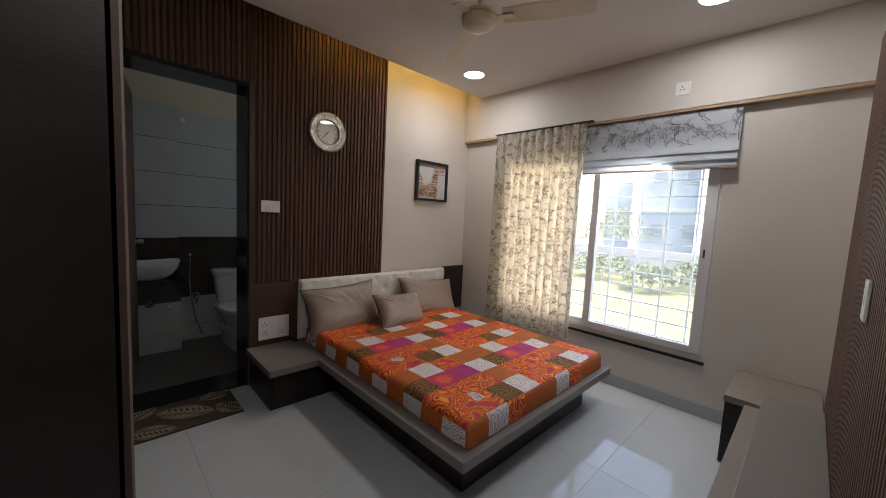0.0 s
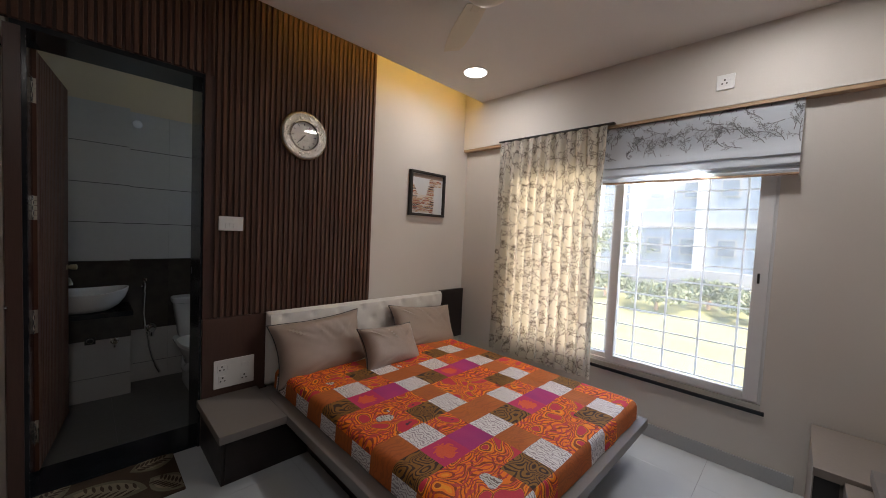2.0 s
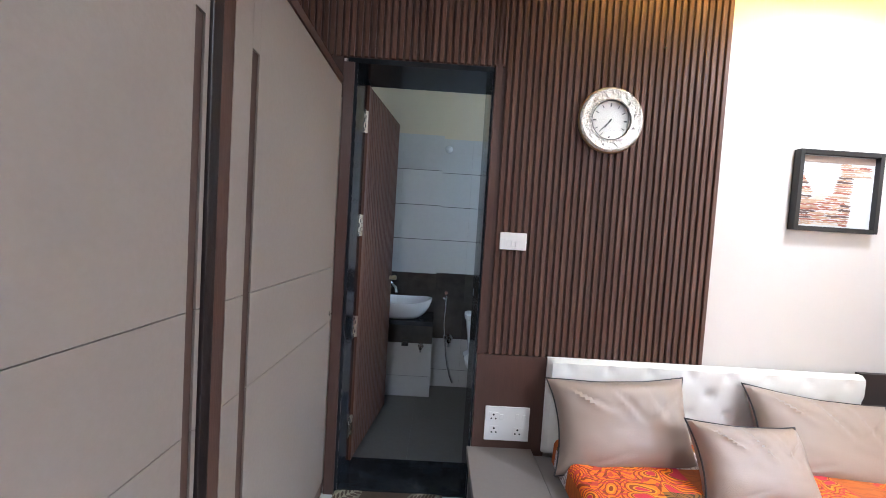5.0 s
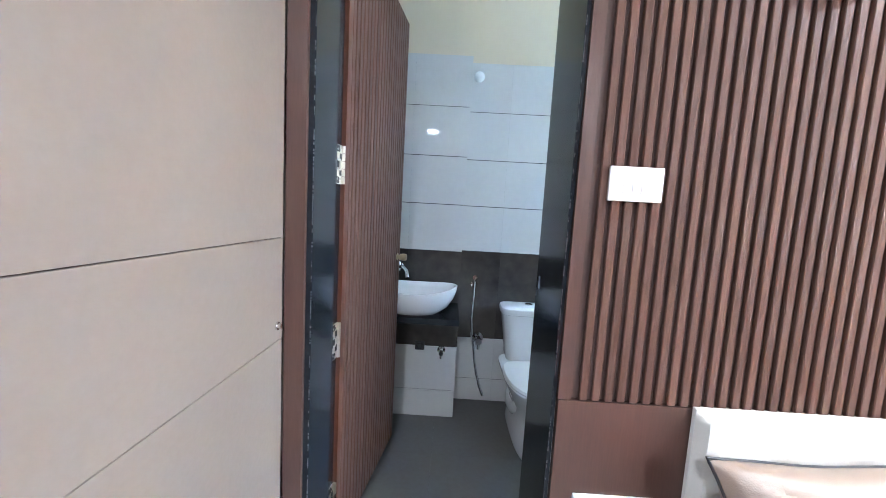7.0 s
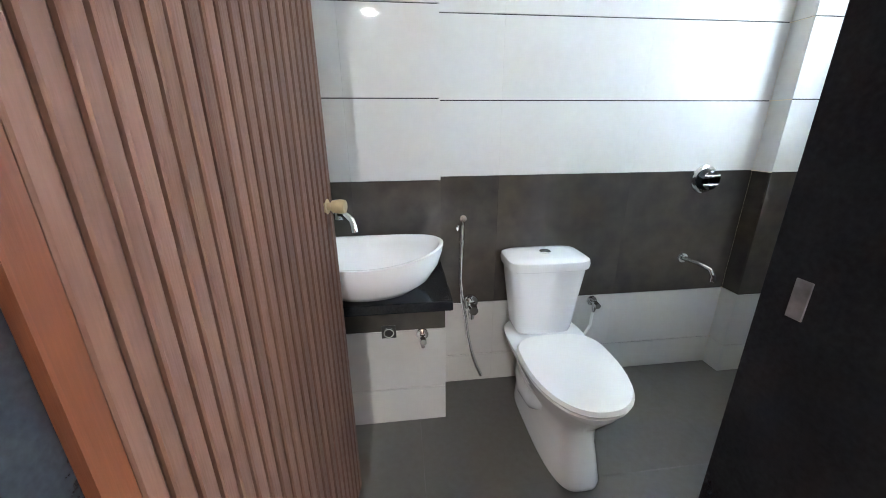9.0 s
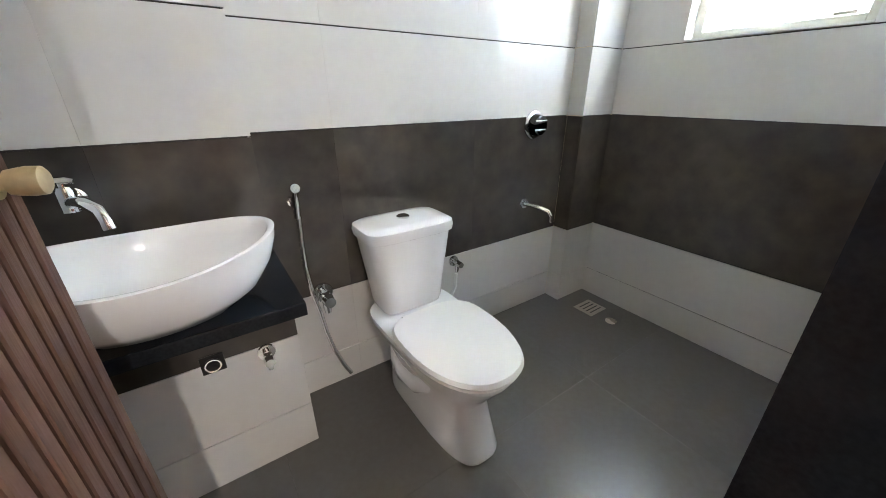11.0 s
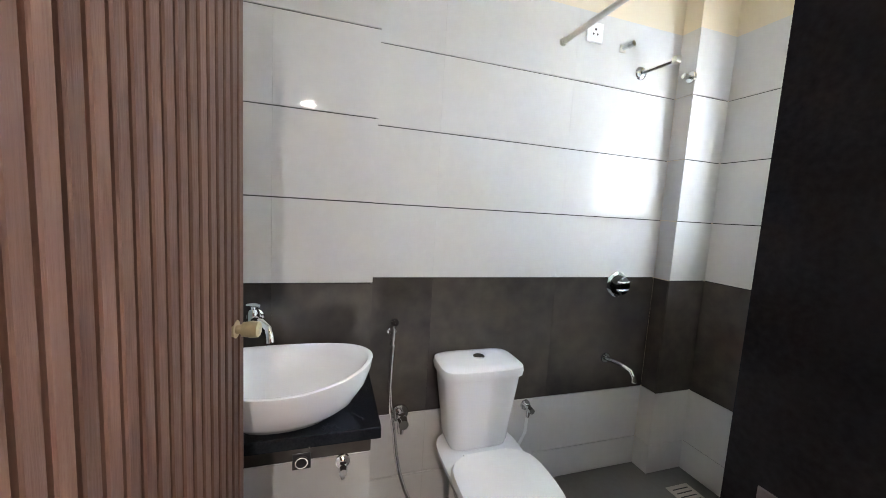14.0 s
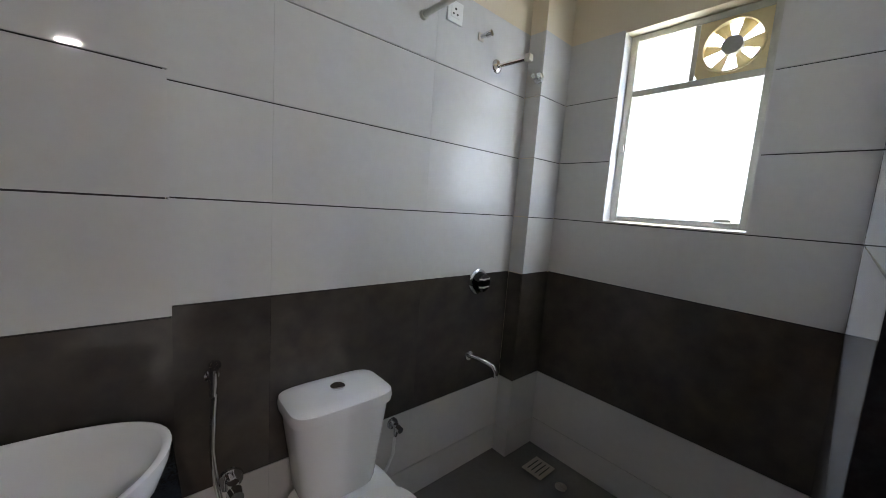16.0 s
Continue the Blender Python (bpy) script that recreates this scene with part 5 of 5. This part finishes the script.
# two added bars stand for the bright highlight bands on the dome
for z in (0.945, 0.985):
    part("grip", tube([(2.330, BY - 0.046, z), (2.350, BY - 0.058, z), (2.384, BY - 0.058, z), (2.404, BY - 0.046, z)], 0.0055, 10), CHROME, knob, "added chrome bar in place of a highlight", True)
bib = thing("bath_spout", (2.3, BY, 0.56), "chrome wall spout above the tiles", "tap")
part("flange", tube([(2.346, BY - 0.001, 0.575), (2.346, BY - 0.008, 0.575)], [0.026, 0.024], 18), CHROME, bib, "", True)
part("spout", tube([(2.346, BY - 0.008, 0.575), (2.37, BY - 0.08, 0.572), (2.382, BY - 0.14, 0.56), (2.386, BY - 0.155, 0.535), (2.386, BY - 0.157, 0.51)], [0.012, 0.012, 0.012, 0.013, 0.014], 14), CHROME, bib, "", True)
arm = thing("shower_outlet", (2.376, BY, 2.005), "chrome shower pipe with no head fitted", "shower")
part("flange", tube([(2.376, BY - 0.001, 2.005), (2.376, BY - 0.006, 2.005), (2.376, BY - 0.012, 2.005)], [0.032, 0.030, 0.020], 24), CHROME, arm, "", True)
part("pipe", tube([(2.376, BY - 0.012, 2.005), (2.41, BY - 0.08, 2.018), (2.438, BY - 0.125, 2.03)], 0.010, 12), CHROME, arm, "", True)
part("end_cap", box(2.424, 2.452, BY - 0.150, BY - 0.122, 2.016, 2.046, 0.003), STEEL, arm)
stub = thing("pipe_stub", (2.255, BY, 2.098), "capped chrome pipe stub in the wall", "pipe")
part("square_flange", box(2.237, 2.270, BY - 0.005, BY - 0.001, 2.078, 2.112, 0.001), STEEL, stub)
part("pipe", tube([(2.255, BY - 0.004, 2.097), (2.262, BY - 0.03, 2.10), (2.262, BY - 0.031, 2.10), (2.268, BY - 0.055, 2.104)], [0.010, 0.010, 0.014, 0.013], 12), CHROME, stub, "", True)
stub2 = thing("pipe_stub", (PLX, 4.20, 2.0), "capped chrome pipe stub in the pillar", "pipe")
part("flange", tube([(PLX - 0.001, 4.196, 2.0), (PLX - 0.008, 4.196, 2.0), (PLX - 0.012, 4.196, 2.0)], [0.028, 0.026, 0.016], 20), CHROME, stub2, "", True)
part("pipe", tube([(PLX - 0.012, 4.196, 2.0), (PLX - 0.035, 4.194, 1.998), (PLX - 0.0355, 4.194, 1.998), (PLX - 0.055, 4.192, 1.996)], [0.009, 0.009, 0.013, 0.012], 14), CHROME, stub2, "", True)
wall_plate((2.087, BY - 0.001, 2.135), 0.086, 0.086, 0, "white water heater socket on the tiles", [], [(0, 0)], "wall_socket", "socket")
rod = thing("shower_rod", (1.928, BY, 2.066), "plain grey shower curtain rod", "rod")
part("rod", tube([(1.928, BY - 0.001, 2.066), (1.928, BACK + 0.01, 2.066)], 0.0125, 14), ALU, rod, "", True)
part("end_cap", tube([(1.928, BY - 0.001, 2.066), (1.928, BY - 0.015, 2.066)], 0.018, 14), ALU, rod, "", True)
bulb = thing("wall_lamp", (1.18, BY, 2.12), "small unlit white globe wall lamp", "lamp")
part("holder", tube([(1.165, BY - 0.001, 2.13), (1.165, BY - 0.03, 2.13)], [0.03, 0.026], 18), PLASTIC, bulb, "", True)
bm = bmesh.new()
bmesh.ops.create_uvsphere(bm, u_segments=20, v_segments=12, radius=0.034, matrix=Matrix.Translation((1.165, BY - 0.055, 2.12)))
part("globe", bm, CERAMIC, bulb, "", True)
drain = thing("floor_drain", (2.70, 4.0, FB), "square pale floor drain cover", "drain")
part("cover", box(2.63, 2.77, 3.95, 4.07, FB, FB + 0.004, 0.001), mat("pale steel drain", (0.45, 0.42, 0.36), 0.4, metal=0.3), drain)
# slots are not cut: black bars on the cover paint their shade
for k in range(4):
    part("slot", box(2.65, 2.75, 3.97 + k * 0.024, 3.976 + k * 0.024, FB + 0.0042, FB + 0.005), BLACK, drain)
trap = thing("floor_drain", (2.68, 3.86, FB), "small round floor trap", "drain")
part("cover", loft(bmesh.new(), [ring(2.68, 3.86, z, 0.03, 0.03, 20) for z in (FB, FB + 0.004)]), STEEL, trap)

# ---- bathroom window ----
bw = thing("window_2", (BX1 + 0.1, 3.58, BWZ0), "old frosted window with an exhaust fan panel", "window", kind="structure")
WXA, WXB = BX1 + 0.07, BX1 + 0.11
part("reveal", box(BX1 + 0.001, BX1 + 0.2, BWY0, BWY0 + 0.006, BWZ0, BWZ1), TILE_W, bw)
part("reveal", box(BX1 + 0.001, BX1 + 0.2, BWY1 - 0.006, BWY1, BWZ0, BWZ1), TILE_W, bw)
part("sill", box(BX1 - 0.004, BX1 + 0.2, BWY0 + 0.006, BWY1 - 0.006, BWZ0, BWZ0 + 0.008), TILE_W, bw)
y0, y1, z0, z1 = BWY0 + 0.007, BWY1 - 0.007, BWZ0 + 0.009, BWZ1 - 0.001
for b in ((y0, y0 + 0.035, z0, z1), (y1 - 0.035, y1, z0, z1), (y0 + 0.035, y1 - 0.035, z0, z0 + 0.03), (y0 + 0.035, y1 - 0.035, z1 - 0.03, z1), (y0 + 0.035, y1 - 0.035, 1.925, 1.955)):
    part("window_frame", box(WXA, WXB, b[0], b[1], b[2], b[3], 0.003), ALU, bw)
part("mullion", box(WXA, WXB, 3.607, 3.627, 1.955, z1 - 0.03, 0.002), ALU, bw)
p1 = part("pane", box(WXA + 0.018, WXA + 0.022, y0 + 0.035, y1 - 0.035, z0 + 0.03, 1.925), FROST, bw, "frosted glass")
p2 = part("pane", box(WXA + 0.018, WXA + 0.022, 3.627, y1 - 0.035, 1.955, z1 - 0.03), FROST, bw, "frosted glass")
p1.visible_shadow = p2.visible_shadow = False
part("stay", box(WXA - 0.012, WXA - 0.001, y1 - 0.03, y1 - 0.012, 1.66, 1.70, 0.002), STEEL, bw)
part("stay", box(WXA - 0.012, WXA - 0.001, y0 + 0.06, y0 + 0.12, z0 + 0.03, z0 + 0.042, 0.002), STEEL, bw)
exf = thing("exhaust_fan", (WXA, 3.484, 2.07), "cream exhaust fan set in the window corner", "exhaust fan")
FCY, FCZ, FR = 3.484, 2.068, 0.108
TRANSL = mat("cream fan plastic", (0.74, 0.62, 0.36), 0.5, vary=0.05)
bm = bmesh.new()
NSEG = 48


def sq(a):
    c, s = math.cos(a), math.sin(a)
    ry0, ry1, rz0, rz1 = FCY - (y0 + 0.012), 3.606 - FCY, FCZ - 1.956, z1 - 0.005 - FCZ
    k = min((ry1 if c > 0 else ry0) / max(abs(c), 1e-6), (rz1 if s > 0 else rz0) / max(abs(s), 1e-6))
    return FCY + k * c, FCZ + k * s


rings = []
for xx, fn in ((WXA + 0.012, sq), (WXA + 0.002, sq), (WXA + 0.002, lambda a: (FCY + FR * math.cos(a), FCZ + FR * math.sin(a))), (WXA - 0.012, lambda a: (FCY + FR * math.cos(a), FCZ + FR * math.sin(a))), (WXA - 0.012, lambda a: (FCY + (FR - 0.008) * math.cos(a), FCZ + (FR - 0.008) * math.sin(a))), (WXA + 0.03, lambda a: (FCY + (FR - 0.008) * math.cos(a), FCZ + (FR - 0.008) * math.sin(a)))):
    rings.append([(xx, *fn(2 * math.pi * k / NSEG)) for k in range(NSEG)])
loft(bm, rings, False, False)
part("panel", bm, TRANSL, exf, "cream square panel")
part("motor", tube([(WXA - 0.01, FCY, FCZ), (WXA + 0.03, FCY, FCZ)], 0.036, 24), mat("grey motor cap", (0.35, 0.34, 0.31), 0.5), exf, "grey motor cap", True)
for k in range(6):
    bm = bmesh.new()
    a0 = 2 * math.pi * k / 6
    vs0 = []
    for r in (0.034, 0.070, 0.101):
        row = []
        for da, dxx in ((-0.26, -0.004), (0.0, 0.006), (0.26, 0.014)):
            row.append((WXA + 0.008 + dxx, FCY + r * math.cos(a0 + da), FCZ + r * math.sin(a0 + da)))
        vs0.append(row)
    fr = [[bm.verts.new(p) for p in row] for row in vs0]
    bk = [[bm.verts.new((p[0] + 0.002, p[1], p[2])) for p in row] for row in vs0]
    for g_ in (fr, bk):
        for i in range(2):
            for j in range(2):
                bm.faces.new((g_[i][j], g_[i][j + 1], g_[i + 1][j + 1], g_[i + 1][j]))
    part("blade", bm, TRANSL, exf)

# added lamp outside the frosted panes, aimed upward, stands in for bathroom daylight
lamp("bathroom_window_fill", "AREA", BATHWIN, look((BX1 + 0.50, 3.60, 1.25), (BX1 - 0.6, 3.55, 1.75)), (0.74, 0.93, 1.0), 0.85, 0.9, "RECTANGLE", 130)
# added lamp hidden behind the raised blind, in the head of the window; brightens bed and floor
lamp("bed_fill_lamp", "AREA", OPENWIN, look((3.626, 0.85, 1.80), (2.5, 1.45, 0.3)), (0.95, 0.98, 1.0), 0.80, 0.05, "RECTANGLE")
# added warm lamp on the room side of the panes makes the curtain glow
lamp("curtain_backlight", "AREA", CURTWIN, look((3.618, 1.79, 1.17), (0.0, 1.79, 1.17)), (1.0, 0.87, 0.64), 0.72, 1.40, "RECTANGLE")

# ---- doormat ----
doormat = thing("doormat", (0.96, 2.6, 0), "brown doormat with pale leaf pattern", "doormat")
PILE = mat("brown carpet pile", (0.065, 0.042, 0.028), 0.95, vary=0.25, scale=12, fine=400, bump=0.6)
PILE_L = mat("pale green-grey carpet pile", (0.19, 0.18, 0.125), 0.95, vary=0.2, scale=12, fine=400, bump=0.6)
PILE_C = mat("cream carpet pile", (0.30, 0.27, 0.20), 0.95, vary=0.2, scale=12, fine=400, bump=0.6)
MTX0, MTX1, MTY0, MTY1 = 0.66, 1.215, 2.40, 2.778
part("carpet", box(MTX0, MTX1, MTY0, MTY1, 0.0, 0.011, 0.004), PILE, doormat, "dark brown pile")


def leaf_shape(cx, cy, ln, w, ang, z0, z1):
    bm = bmesh.new()
    pts = []
    for s in (1, -1):
        rng = range(0, 13) if s == 1 else range(12, -1, -1)
        for k in rng:
            t = k / 12
            pts.append((ln * (t - 0.5), s * w / 2 * math.sin(math.pi * t) ** 0.8 + 1e-4 * s))
    ca, sa = math.cos(ang), math.sin(ang)
    pts = [(min(max(cx + x * ca - y * sa, MTX0 + 0.004), MTX1 - 0.004), min(max(cy + x * sa + y * ca, MTY0 + 0.004), MTY1 - 0.004)) for x, y in pts]
    return loft(bm, [[(x, y, z0) for x, y in pts], [(x, y, z1) for x, y in pts]])


for cx, cy, ln, w, a in ((0.93, 2.60, 0.34, 0.17, 2.6), (0.72, 2.73, 0.22, 0.13, 0.7), (1.12, 2.73, 0.20, 0.14, 0.2), (1.16, 2.50, 0.22, 0.14, 2.2), (0.75, 2.47, 0.24, 0.14, -0.3)):
    lf = part("leaf_border", leaf_shape(cx, cy, ln, w, a, 0.0112, 0.0135), PILE_L, doormat, "pale leaf")
    part("leaf_fill", leaf_shape(cx, cy, ln * 0.8, w * 0.72, a, 0.0136, 0.0145), PILE_C, lf)
    for k in range(-3, 4):
        for s in (1, -1):
            ca, sa = math.cos(a), math.sin(a)
            ox, oy = k * ln * 0.10, s * w * 0.15
            part("leaf_vein", leaf_shape(cx + ox * ca - oy * sa, cy + ox * sa + oy * ca, w * 0.34, 0.013, a + s * 0.9, 0.0147, 0.0155), PILE, lf)

# ---- tiles: floors and bathroom walls ----
_cache = {}


def tile_piece(parent, material, name, x0, x1, y0, y1, z0, z1, bevel=0.0):
    key = (material.name, round(x1 - x0, 4), round(y1 - y0, 4), round(z1 - z0, 4))
    if key not in _cache:
        w, d, h = (x1 - x0) / 2, (y1 - y0) / 2, (z1 - z0) / 2
        _cache[key] = mesh_of("tile", box(-w, w, -d, d, -h, h, bevel, 1), material)
    return piece(name, _cache[key], parent, ((x0 + x1) / 2, (y0 + y1) / 2, (z0 + z1) / 2))


def spans(lo, hi, cuts, gap):
    e = [lo] + [c for c in cuts if lo + 0.02 < c < hi - 0.02] + [hi]
    return [(a + (gap if i else 0), b - (gap if i < len(e) - 2 else 0)) for i, (a, b) in enumerate(zip(e, e[1:]))]


floor_ob = bpy.data.objects["floor"]
for a, b in spans(-1.3, EX, [0.10, 0.90, 1.70, 2.50, 3.30], 0.0006):
    for c, d in spans(SY, NY, [0.62, 1.42, 2.22], 0.0006):
        tile_piece(floor_ob, MARBLE, "floor_tile", a, b, c, d, -0.012, 0.0, 0.0002)
bfloor = bpy.data.objects["bath_floor"]
for a, b in spans(BX0, BX1 + 0.006, [1.0, 1.6, 2.2], 0.0003):
    for c, d in spans(3.031, BY + 0.006, [3.67], 0.0003):
        tile_piece(bfloor, SLATE, "floor_tile", a, b, c, d, FB - 0.01, FB)
ROWS_Z = [FB, 0.10, 0.395, 1.0, 1.304, 1.609, 1.917, 2.226]
VX = [0.764, 1.384, 2.004]
G = 0.0022


def tile_rows(fn, hole=None):
    for a, b in zip(ROWS_Z, ROWS_Z[1:]):
        fn(TILE_D if a == 0.395 else TILE_W, a + G, b - G)


def north_tiles(x0, x1, y, parent, cuts):
    def row(m, a, b):
        for p, q in spans(x0, x1, cuts, 0.00025):
            tile_piece(parent, m, "wall_tile", p, q, y, y + 0.008, a, b)
    tile_rows(row)


for gx0, gx1, gy0, gy1, host in ((CXW, PLX, BY + 0.0055, BY + 0.0079, "wall_bath_north"), (BX0, CXW - 0.008, 4.1755, 4.1779, "wall_bath_north"), (PLX + 0.0075, BX1, PLY + 0.0055, PLY + 0.0079, "wall_bath_north")):
    part("grout_bed", box(gx0, gx1, gy0, gy1, FB, 2.225), GROUT, bpy.data.objects[host])
for gy0, gy1, gz0, gz1 in ((BACK, BWY0 - 0.001, FB, 2.225), (BWY1 + 0.001, PLY, FB, 2.225), (BWY0 - 0.001, BWY1 + 0.001, FB, BWZ0 - 0.001)):
    part("grout_bed", box(BX1 + 0.0055, BX1 + 0.0079, gy0, gy1, gz0, gz1), GROUT, bpy.data.objects["wall_bath_east"])
bn = bpy.data.objects["wall_bath_north"]
be = bpy.data.objects["wall_bath_east"]
bs = bpy.data.objects["wall_bath_south"]
north_tiles(CXW, PLX, BY, bn, VX)
north_tiles(BX0, CXW, 4.17, bn, VX)
north_tiles(PLX, BX1, PLY, bn, [])


def side_tiles(x, y0, y1, parent, cuts=(), hole=None):
    def row(m, a, b):
        for p, q in spans(y0, y1, cuts, 0.00025):
            if hole and a + 0.05 > hole[2] - 0.02 and b - 0.05 < hole[3] + 0.05 and q > hole[0] and p < hole[1]:
                for s, e in ((p, min(q, hole[0])), (max(p, hole[1]), q)):
                    if e - s > 0.01:
                        tile_piece(parent, m, "wall_tile", x, x + 0.008, s, e, a, b)
            else:
                tile_piece(parent, m, "wall_tile", x, x + 0.008, p, q, a, b)
    tile_rows(row)


side_tiles(BX1, BACK + 0.007, PLY + 0.0025, be, (), (BWY0, BWY1, BWZ0, BWZ1))
side_tiles(CXW - 0.008, 4.179, BY - 0.001, bn)
side_tiles(PLX, PLY + 0.009, BY - 0.001, bn)


def south_row(m, a, b):
    for p, q in spans(DX1 + 0.002, BX1 - 0.001, [1.955, 2.575], 0.00025):
        tile_piece(bs, m, "wall_tile", p, q, BACK - 0.0015, BACK + 0.0065, a, b)


tile_rows(south_row)
